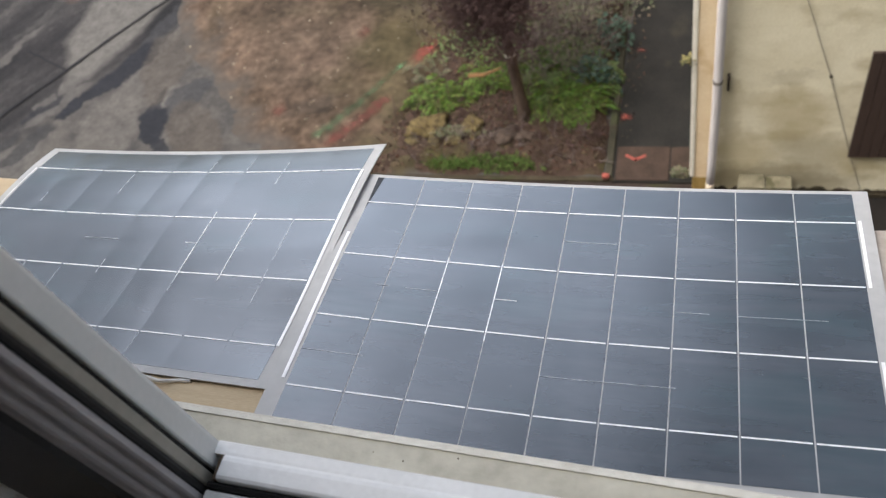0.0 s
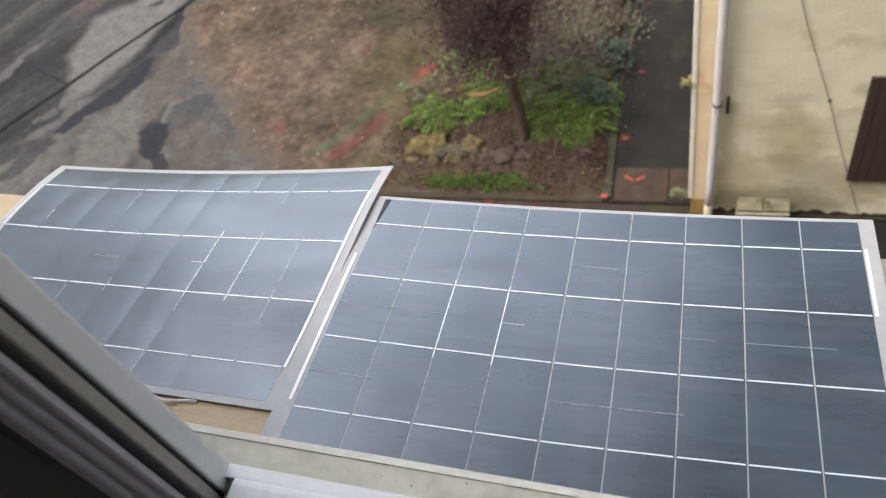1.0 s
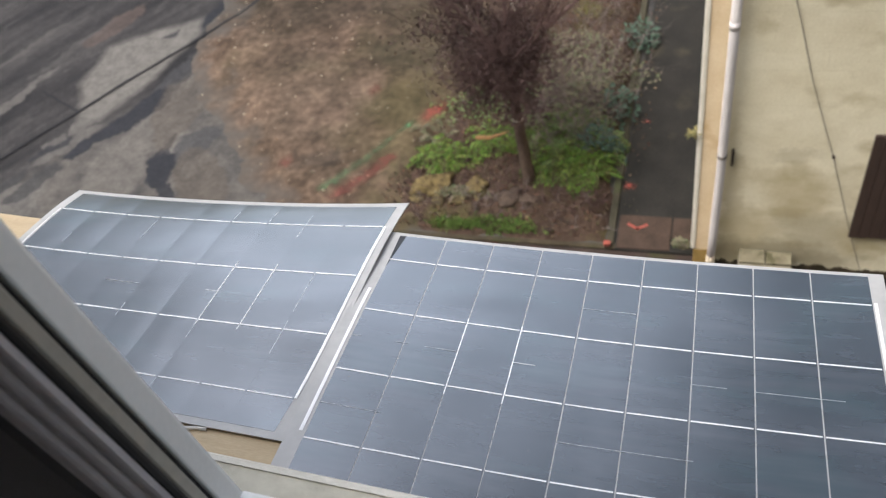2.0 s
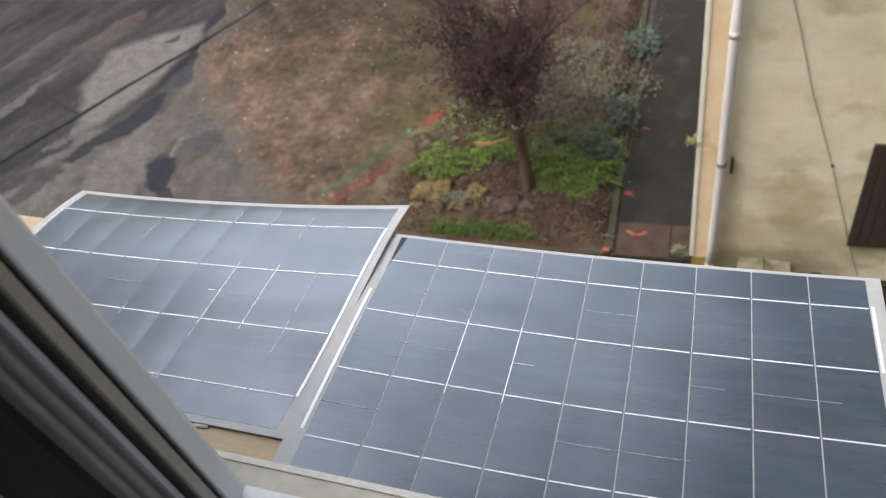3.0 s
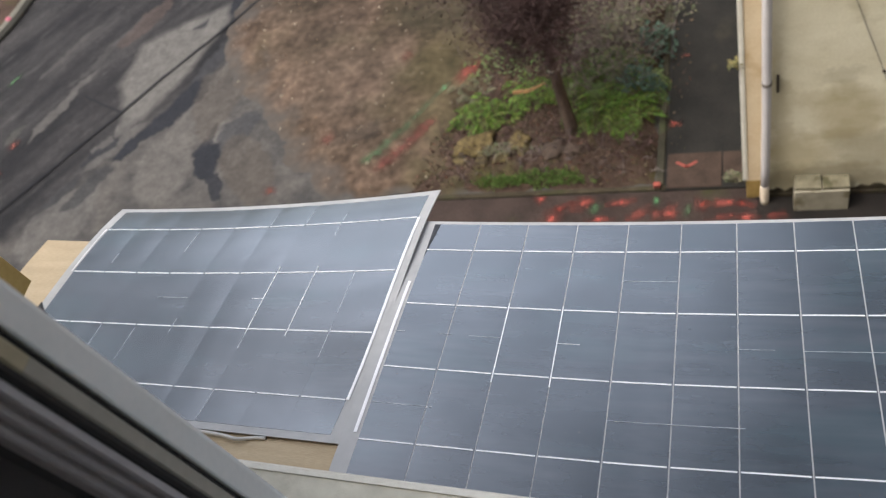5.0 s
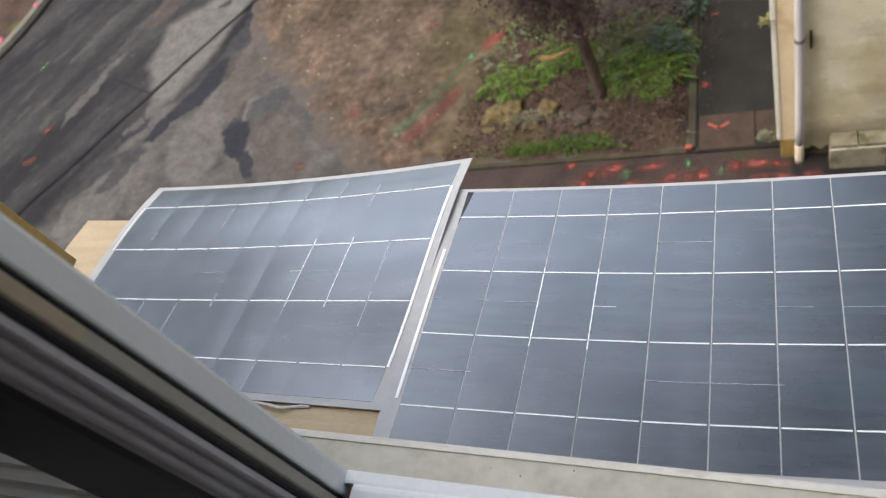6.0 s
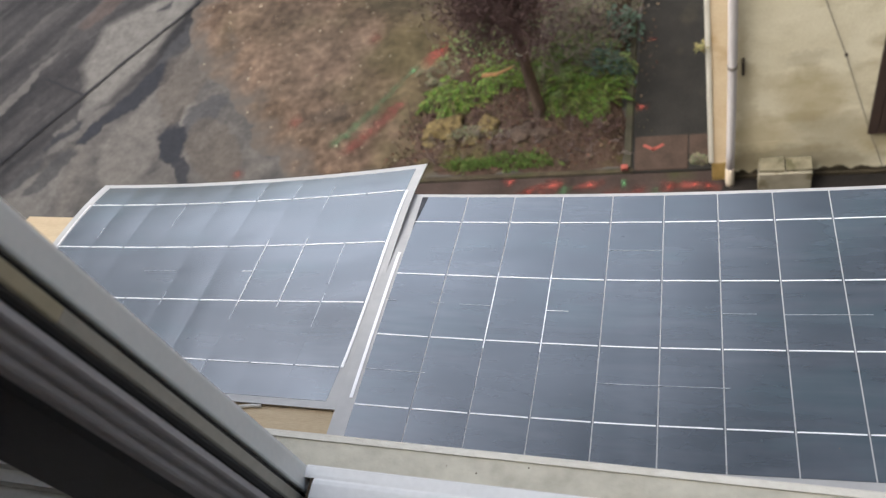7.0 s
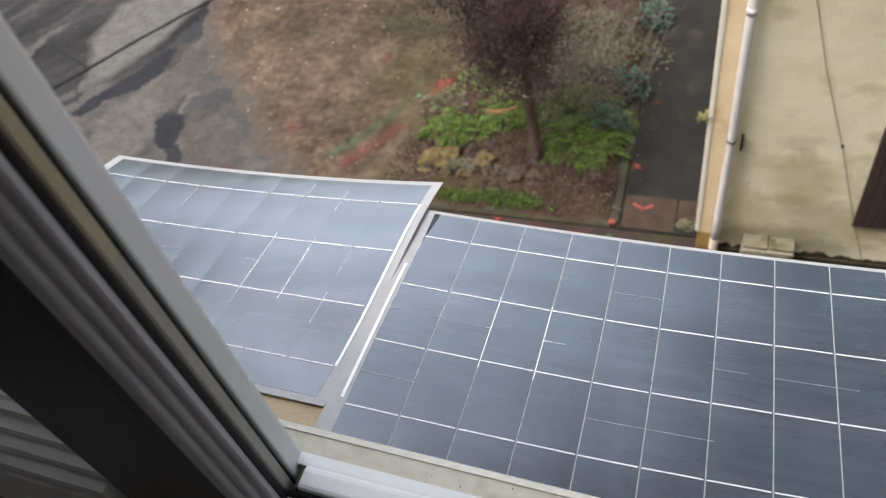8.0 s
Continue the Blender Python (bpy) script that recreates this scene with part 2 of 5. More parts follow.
ROOM = material("room_wall", (0.7, 0.68, 0.65), (0.78, 0.76, 0.73), 3, 0.8, bump=0.1)
ROOF_TILE = material("roof_tile", (0.16, 0.07, 0.045), (0.27, 0.13, 0.08), 5, 0.85, bump=0.5, fine=40)
LITTER = island_material("dead_leaves", [(0.035, 0.022, 0.014), (0.075, 0.045, 0.028), (0.12, 0.075, 0.042), (0.05, 0.032, 0.022), (0.16, 0.11, 0.065), (0.032, 0.022, 0.018)])
DEAD_LEAF = island_material("withered_leaves", [(0.02, 0.012, 0.012), (0.038, 0.023, 0.022), (0.03, 0.017, 0.016), (0.062, 0.038, 0.034)])
LITTER_DARK = island_material("rotting_leaves", [(0.02, 0.013, 0.01), (0.045, 0.027, 0.02), (0.095, 0.045, 0.028), (0.032, 0.022, 0.018), (0.075, 0.054, 0.03), (0.03, 0.032, 0.014), (0.15, 0.11, 0.07)])
GREEN_LEAF = island_material("green_leaves", [(0.024, 0.045, 0.008), (0.055, 0.1, 0.016), (0.082, 0.155, 0.024), (0.034, 0.06, 0.011), (0.12, 0.16, 0.03), (0.05, 0.042, 0.017), (0.036, 0.028, 0.014)], 0.6)
DULL_LEAF = island_material("dull_leaves", [(0.06, 0.075, 0.038), (0.085, 0.105, 0.052), (0.105, 0.088, 0.064), (0.13, 0.125, 0.072), (0.08, 0.064, 0.05), (0.13, 0.108, 0.082)], 0.6)
MID_LEAF = island_material("deep_green_leaves", [(0.055, 0.088, 0.03), (0.09, 0.14, 0.04), (0.075, 0.12, 0.044), (0.12, 0.15, 0.055), (0.085, 0.07, 0.045)], 0.6)
BLUE_LEAF = island_material("blue_green_leaves", [(0.022, 0.042, 0.03), (0.042, 0.074, 0.053), (0.032, 0.058, 0.039)], 0.5)
GRASS_LEAF = island_material("grass_blades", [(0.03, 0.06, 0.012), (0.055, 0.095, 0.018), (0.08, 0.11, 0.03)], 0.6)
YELLOW_LEAF = island_material("yellow_green_leaves", [(0.12, 0.11, 0.04), (0.2, 0.17, 0.075), (0.09, 0.095, 0.035)], 0.6)
PEBBLE = island_material("pebbles", [(0.1, 0.078, 0.056), (0.15, 0.12, 0.09), (0.075, 0.058, 0.044), (0.12, 0.1, 0.07), (0.3, 0.26, 0.2)], 0.8)


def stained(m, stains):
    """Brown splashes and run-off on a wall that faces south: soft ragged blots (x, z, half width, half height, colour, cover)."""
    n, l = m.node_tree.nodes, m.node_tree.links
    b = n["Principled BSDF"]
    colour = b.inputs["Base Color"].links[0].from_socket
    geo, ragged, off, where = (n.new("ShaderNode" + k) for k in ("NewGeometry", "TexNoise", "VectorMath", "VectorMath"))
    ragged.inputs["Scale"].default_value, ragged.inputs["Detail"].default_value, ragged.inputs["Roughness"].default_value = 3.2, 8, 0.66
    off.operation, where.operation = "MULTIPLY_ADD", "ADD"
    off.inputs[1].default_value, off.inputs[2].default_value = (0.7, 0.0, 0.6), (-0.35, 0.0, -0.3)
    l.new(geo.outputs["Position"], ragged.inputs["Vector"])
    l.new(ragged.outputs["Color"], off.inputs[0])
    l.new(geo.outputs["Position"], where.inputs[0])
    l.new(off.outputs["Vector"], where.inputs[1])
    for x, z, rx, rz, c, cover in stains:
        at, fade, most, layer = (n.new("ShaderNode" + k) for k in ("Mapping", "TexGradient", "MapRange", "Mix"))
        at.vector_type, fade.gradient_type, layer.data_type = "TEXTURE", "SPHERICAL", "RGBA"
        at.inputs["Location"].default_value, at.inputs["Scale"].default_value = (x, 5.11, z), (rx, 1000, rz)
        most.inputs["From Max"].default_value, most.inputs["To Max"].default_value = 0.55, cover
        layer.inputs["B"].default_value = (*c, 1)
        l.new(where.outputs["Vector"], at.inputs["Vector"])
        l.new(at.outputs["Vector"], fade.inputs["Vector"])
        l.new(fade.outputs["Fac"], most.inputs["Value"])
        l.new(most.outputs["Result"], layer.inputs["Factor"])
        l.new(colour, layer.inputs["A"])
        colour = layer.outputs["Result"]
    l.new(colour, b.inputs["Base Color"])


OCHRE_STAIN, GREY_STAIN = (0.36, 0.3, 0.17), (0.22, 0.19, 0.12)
# the tall blot at x 0.84 paints the downpipe's shade along with run-off
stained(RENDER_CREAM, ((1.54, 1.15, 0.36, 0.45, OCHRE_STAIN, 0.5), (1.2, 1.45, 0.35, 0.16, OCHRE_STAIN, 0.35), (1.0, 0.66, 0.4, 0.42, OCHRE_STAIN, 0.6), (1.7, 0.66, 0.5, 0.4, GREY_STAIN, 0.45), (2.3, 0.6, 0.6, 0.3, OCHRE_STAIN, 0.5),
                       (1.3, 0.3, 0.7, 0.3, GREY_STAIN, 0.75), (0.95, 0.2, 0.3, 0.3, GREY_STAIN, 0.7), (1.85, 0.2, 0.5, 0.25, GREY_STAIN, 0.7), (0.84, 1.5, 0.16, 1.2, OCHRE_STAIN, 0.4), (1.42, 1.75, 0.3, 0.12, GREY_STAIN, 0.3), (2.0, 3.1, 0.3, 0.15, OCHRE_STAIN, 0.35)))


def dusty(m, film, along):
    """A thin uneven film of dust on a shiny sheet, wiped out in streaks along one way."""
    n, l = m.node_tree.nodes, m.node_tree.links
    b = n["Principled BSDF"]
    colour = b.inputs["Base Color"].links[0].from_socket
    geo, mp, fine, wide, mul, span, mx = (n.new("ShaderNode" + k) for k in ("NewGeometry", "Mapping", "TexNoise", "TexNoise", "Math", "MapRange", "Mix"))
    mp.inputs["Scale"].default_value = along
    fine.inputs["Scale"].default_value, fine.inputs["Detail"].default_value, fine.inputs["Roughness"].default_value = 9.0, 2, 0.45
    wide.inputs["Scale"].default_value, wide.inputs["Detail"].default_value = 5.5, 5
    mul.operation = "MULTIPLY"
    span.inputs["From Min"].default_value, span.inputs["From Max"].default_value, span.inputs["To Max"].default_value = 0.11, 0.47, 0.1
    mx.data_type = "RGBA"
    mx.inputs["B"].default_value = (*film, 1)
    l.new(geo.outputs["Position"], mp.inputs["Vector"])
    l.new(mp.outputs["Vector"], fine.inputs["Vector"])
    l.new(geo.outputs["Position"], wide.inputs["Vector"])
    l.new(fine.outputs["Fac"], mul.inputs[0])
    l.new(wide.outputs["Fac"], mul.inputs[1])
    l.new(mul.outputs[0], span.inputs["Value"])
    l.new(span.outputs["Result"], mx.inputs["Factor"])
    l.new(colour, mx.inputs["A"])
    l.new(mx.outputs["Result"], b.inputs["Base Color"])


dusty(CELL, (0.33, 0.32, 0.35), (0.6, 5.0, 5.0))
# colour of the other panel's dark reflection, painted onto the first cell
REFLECTION_DARK = material("reflection_dark", (0.03, 0.032, 0.036), (0.055, 0.058, 0.064), 30, 0.5, bump=0.05, spec=0.2)
GLASS = bpy.data.materials.new("window_glass")
GLASS.use_nodes = True
GLASS.node_tree.nodes["Principled BSDF"].inputs["Transmission Weight"].default_value = 1.0
GLASS.node_tree.nodes["Principled BSDF"].inputs["Roughness"].default_value = 0.01
GLASS.node_tree.nodes["Principled BSDF"].inputs["IOR"].default_value = 1.45


def road_material():
    """Old street: dark dragged asphalt, a paler crumbling half, repairs and tar stains with soft ragged edges."""
    m = bpy.data.materials.new("street")
    m.use_nodes = True
    n, l = m.node_tree.nodes, m.node_tree.links
    b = n["Principled BSDF"]
    b.inputs["Roughness"].default_value, b.inputs["Specular IOR Level"].default_value = 0.85, 0.15
    geo = n.new("ShaderNodeNewGeometry")

    def noise_at(scale, detail, vec, rough=0.55):
        t = n.new("ShaderNodeTexNoise")
        t.inputs["Scale"].default_value, t.inputs["Detail"].default_value, t.inputs["Roughness"].default_value = scale, detail, rough
        l.new(vec, t.inputs["Vector"])
        return t

    def vec_math(op, a, bb):
        t = n.new("ShaderNodeVectorMath")
        t.operation = op
        for i, q in enumerate((a, bb)):
            if isinstance(q, tuple):
                t.inputs[i].default_value = q
            else:
                l.new(q, t.inputs[i])
        return t.outputs[0]

    def ramp(fac, lo, hi, c0, c1):
        t = n.new("ShaderNodeValToRGB")
        t.color_ramp.elements[0].position, t.color_ramp.elements[0].color = lo, (*c0, 1)
        t.color_ramp.elements[1].position, t.color_ramp.elements[1].color = hi, (*c1, 1)
        l.new(fac, t.inputs["Fac"])
        return t.outputs["Color"]

    def mix(fac, a, c):
        t = n.new("ShaderNodeMix")
        t.data_type = "RGBA"
        l.new(fac, t.inputs["Factor"])
        l.new(a, t.inputs["A"])
        if isinstance(c, tuple):
            t.inputs["B"].default_value = (*c, 1)
        else:
            l.new(c, t.inputs["B"])
        return t.outputs["Result"]

    pos = geo.outputs["Position"]
    wob = noise_at(2.2, 6, pos, 0.58)
    warped = vec_math("ADD", pos, vec_math("MULTIPLY", vec_math("SUBTRACT", wob.outputs["Color"], (0.5, 0.5, 0.5)), (0.5, 0.5, 0.0)))
    crumb = noise_at(8.0, 5, pos, 0.6)
    warped = vec_math("ADD", warped, vec_math("MULTIPLY", vec_math("SUBTRACT", crumb.outputs["Color"], (0.5, 0.5, 0.5)), (0.1, 0.1, 0.0)))
    turned = n.new("ShaderNodeMapping")
    turned.inputs["Rotation"].default_value = (0, 0, radians(-55))
    l.new(pos, turned.inputs["Vector"])
    drag = n.new("ShaderNodeMapping")
    drag.inputs["Scale"].default_value = (0.2, 1, 1)
    l.new(turned.outputs["Vector"], drag.inputs["Vector"])
    dark = ramp(noise_at(1.6, 6, drag.outputs["Vector"]).outputs["Fac"], 0.4, 0.7, (0.014, 0.0135, 0.0145), (0.05, 0.047, 0.046))
    worn = n.new("ShaderNodeMapping")
    worn.inputs["Scale"].default_value, worn.inputs["Location"].default_value = (0.22, 1, 1), (3.1, 7.7, 0)
    l.new(turned.outputs["Vector"], worn.inputs["Vector"])
    dark = mix(ramp(noise_at(5.2, 7, worn.outputs["Vector"], 0.6).outputs["Fac"], 0.57, 0.7, (0, 0, 0), (0.6, 0.6, 0.6)), dark, (0.075, 0.071, 0.068))
    pale = ramp(noise_at(2.0, 8, pos, 0.62).outputs["Fac"], 0.32, 0.68, (0.036, 0.035, 0.035), (0.098, 0.09, 0.08))

    def half(centre, turn, width):
        t = n.new("ShaderNodeMapping")
        t.vector_type = "TEXTURE"
        t.inputs["Location"].default_value, t.inputs["Rotation"].default_value, t.inputs["Scale"].default_value = (*centre, 0), (0, 0, radians(turn)), (width, width, 1)
        l.new(warped, t.inputs["Vector"])
        gr = n.new("ShaderNodeTexGradient")
        l.new(t.outputs["Vector"], gr.inputs["Vector"])
        return gr.outputs["Fac"]

    colour = mix(half((-8.6, 6.6), -38, 0.5), dark, pale)
    wet, dust = (0.019, 0.02, 0.024), (0.118, 0.112, 0.102)
    # the cast repair slab: straight edges that have crumbled a little
    edge = None
    frayed = vec_math("ADD", pos, vec_math("MULTIPLY", vec_math("SUBTRACT", wob.outputs["Color"], (0.5, 0.5, 0.5)), (0.24, 0.24, 0.0)))
    corners = ((-7.48, 9.53), (-8.21, 9.24), (-8.94, 8.8), (-9.02, 7.86), (-8.62, 7.02), (-8.2, 7.06), (-7.66, 8.16), (-7.36, 9.02))
    for (ax, ay), (bx, by) in zip(corners, corners[1:] + corners[:1]):
        inward = Vector((ay - by, bx - ax, 0)).normalized()
        dot, less = n.new("ShaderNodeVectorMath"), n.new("ShaderNodeMath")
        dot.operation, less.operation = "DOT_PRODUCT", "SUBTRACT"
        dot.inputs[1].default_value = inward
        less.inputs[1].default_value = inward.x * ax + inward.y * ay
        l.new(frayed, dot.inputs[0])
        l.new(dot.outputs["Value"], less.inputs[0])
        if edge is not None:
            low = n.new("ShaderNodeMath")
            low.operation = "MINIMUM"
            l.new(edge, low.inputs[0])
            l.new(less.outputs[0], low.inputs[1])
            edge = low.outputs[0]
        else:
            edge = less.outputs[0]
    inside = n.new("ShaderNodeMapRange")
    inside.inputs["From Min"].default_value, inside.inputs["From Max"].default_value, inside.inputs["To Max"].default_value = -0.06, 0.1, 0.95
    l.new(edge, inside.inputs["Value"])
    colour = mix(inside.outputs["Result"], colour, dust)
    for cx, cy, rx, ry, turn, c, strength in (
            (-7.2, 6.85, 0.7, 0.45, 60, (0.105, 0.098, 0.088), 0.65), (-7.45, 6.05, 0.85, 0.55, 100, (0.105, 0.098, 0.088), 0.65), (-8.9, 5.1, 0.9, 0.5, 55, dust, 0.45),
            (-8.5, 6.5, 0.65, 0.17, 55, dust, 0.45), (-6.62, 6.57, 0.24, 0.2, 30, dust, 0.7), (-7.12, 7.9, 0.4, 0.09, 72, dust, 0.7), (-6.8, 5.3, 0.7, 0.35, 40, (0.075, 0.07, 0.064), 0.7),
            (-7.36, 7.95, 0.95, 0.2, 75, (0.036, 0.036, 0.038), 0.9), (-7.5, 7.38, 0.46, 0.24, 66, wet, 1.0), (-7.8, 7.0, 0.5, 0.2, 50, wet, 1.0), (-8.15, 6.55, 0.55, 0.13, 54, wet, 1.0), (-6.73, 6.06, 0.44, 0.23, 112, wet, 1.0), (-6.45, 5.62, 0.32, 0.14, 128, wet, 0.9), (-6.84, 6.5, 0.34, 0.09, 80, wet, 0.8),
            (-8.5, 6.93, 0.26, 0.15, 50, dust, 0.6), (-8.78, 6.58, 0.22, 0.13, 48, dust, 0.5), (-6.2, 6.2, 0.3, 0.2, 60, (0.1, 0.095, 0.088), 0.7),
            (-6.4, 6.6, 0.5, 0.28, 60, (0.042, 0.042, 0.044), 0.8), (-8.75, 6.42, 0.42, 0.1, 50, wet, 0.8), (-8.68, 5.67, 0.55, 0.17, 60, (0.033, 0.033, 0.034), 0.8), (-9.13, 5.65, 0.4, 0.14, 50, (0.033, 0.033, 0.034), 0.8),
            (-7.9, 9.03, 0.16, 0.07, 60, wet, 0.8), (-7.05, 9.9, 0.9, 0.3, 60, wet, 1.0), (-7.0, 7.3, 0.9, 0.4, 100, (0.07, 0.06, 0.05), 0.6), (-6.0, 5.9, 0.9, 0.4, 130, (0.07, 0.059, 0.048), 0.6),
            (-10.0, 7.5, 0.95, 0.12, 67, (0.085, 0.08, 0.074), 0.9), (-9.6, 8.7, 1.1, 0.09, 60, (0.06, 0.057, 0.054), 0.6), (-10.5, 8.8, 0.8, 0.07, 60, (0.066, 0.062, 0.058), 0.8), (-10.7, 6.9, 0.3, 0.1, 60, (0.07, 0.07, 0.06), 0.6),
            (-9.1, 9.3, 0.7, 0.25, 60, (0.075, 0.055, 0.047), 0.6)):
        t = n.new("ShaderNodeMapping")
        t.vector_type = "TEXTURE"
        t.inputs["Location"].default_value, t.inputs["Rotation"].default_value, t.inputs["Scale"].default_value = (cx, cy, 0), (0, 0, radians(turn)), (rx, ry, 1)
        l.new(warped, t.inputs["Vector"])
        gr = n.new("ShaderNodeTexGradient")
        gr.gradient_type = "SPHERICAL"
        l.new(t.outputs["Vector"], gr.inputs["Vector"])
        mr = n.new("ShaderNodeMapRange")
        mr.inputs["From Min"].default_value, mr.inputs["From Max"].default_value, mr.inputs["To Max"].default_value = 0.07, 0.2, strength
        l.new(gr.outputs["Fac"], mr.inputs["Value"])
        colour = mix(mr.outputs["Result"], colour, c)
    grain = noise_at(26, 4, pos)
    rough = ramp(grain.outputs["Fac"], 0.3, 0.7, (0.7, 0.7, 0.7), (0.82, 0.82, 0.82))
    for scale, span in ((5.0, (0.76, 1.15)), (14.0, (0.82, 1.12))):
        blotch = ramp(noise_at(scale, 7, pos, 0.65).outputs["Fac"], 0.34, 0.68, (span[0],) * 3, (span[1],) * 3)
        mul = n.new("ShaderNodeMix")
        mul.data_type, mul.blend_type = "RGBA", "MULTIPLY"
        mul.inputs["Factor"].default_value = 1.0
        l.new(colour, mul.inputs["A"])
        l.new(blotch, mul.inputs["B"])
        colour = mul.outputs["Result"]
    mul = n.new("ShaderNodeMix")
    mul.data_type, mul.blend_type = "RGBA", "MULTIPLY"
    mul.inputs["Factor"].default_value = 1.0
    l.new(colour, mul.inputs["A"])
    l.new(rough, mul.inputs["B"])
    l.new(mul.outputs["Result"], b.inputs["Base Color"])
    bp = n.new("ShaderNodeBump")
    bp.inputs["Strength"].default_value, bp.inputs["Distance"].default_value = 0.5, 0.02
    l.new(grain.outputs["Fac"], bp.inputs["Height"])
    l.new(bp.outputs["Normal"], b.inputs["Normal"])
    return m



def spray_material(name, thin, thick, cover_most=0.8):
    """Paint sprayed on the ground: dense in the middle of the stroke, breaking up into flecks at its rim."""
    m = bpy.data.materials.new(name)
    m.use_nodes = True
    n, l = m.node_tree.nodes, m.node_tree.links
    b = n["Principled BSDF"]
    b.inputs["Roughness"].default_value, b.inputs["Specular IOR Level"].default_value = 0.85, 0.15
    co, sub, size, geo, t, add, cover, ramp = (n.new("ShaderNode" + k) for k in ("TexCoord", "VectorMath", "VectorMath", "NewGeometry", "TexNoise", "Math", "MapRange", "ValToRGB"))
    sub.operation, size.operation = "MULTIPLY_ADD", "LENGTH"
    sub.inputs[1].default_value, sub.inputs[2].default_value = (2, 2, 0), (-1, -1, 0)
    t.inputs["Scale"].default_value, t.inputs["Detail"].default_value, t.inputs["Roughness"].default_value = 13.0, 6, 0.6
    add.operation = "MULTIPLY_ADD"
    add.inputs[1].default_value = 1.9
    neg = n.new("ShaderNodeMath")
    neg.operation = "MULTIPLY"
    neg.inputs[1].default_value = -1.0
    l.new(co.outputs["Generated"], sub.inputs[0])
    l.new(sub.outputs["Vector"], size.inputs[0])
    l.new(size.outputs["Value"], neg.inputs[0])
    l.new(geo.outputs["Position"], t.inputs["Vector"])
    l.new(t.outputs["Fac"], add.inputs[0])
    l.new(neg.outputs[0], add.inputs[2])
    cover.inputs["From Min"].default_value, cover.inputs["From Max"].default_value, cover.inputs["To Max"].default_value = 0.15, 1.0, cover_most
    l.new(add.outputs[0], cover.inputs["Value"])
    ramp.color_ramp.elements[0].position, ramp.color_ramp.elements[0].color = 0.35, (*thin, 1)
    ramp.color_ramp.elements[1].position, ramp.color_ramp.elements[1].color = 0.85, (*thick, 1)
    l.new(cover.outputs["Result"], ramp.inputs["Fac"])
    l.new(ramp.outputs["Color"], b.inputs["Base Color"])
    l.new(cover.outputs["Result"], b.inputs["Alpha"])
    return m


RED_PAINT = spray_material("red_spray_paint", (0.12, 0.033, 0.026), (0.3, 0.07, 0.053))
FADED_RED, FADED_GREEN = spray_material("faded_red_spray", (0.11, 0.04, 0.032), (0.23, 0.072, 0.056), 0.62), spray_material("faded_green_spray", (0.055, 0.085, 0.045), (0.09, 0.17, 0.085), 0.6)
GREEN_PAINT = spray_material("green_spray_paint", (0.05, 0.09, 0.045), (0.09, 0.22, 0.1))
RED_COAT = material("red_paint_coat", (0.15, 0.04, 0.03), (0.25, 0.064, 0.048), 18, 0.8, bump=0.3, fine=80, spec=0.2)


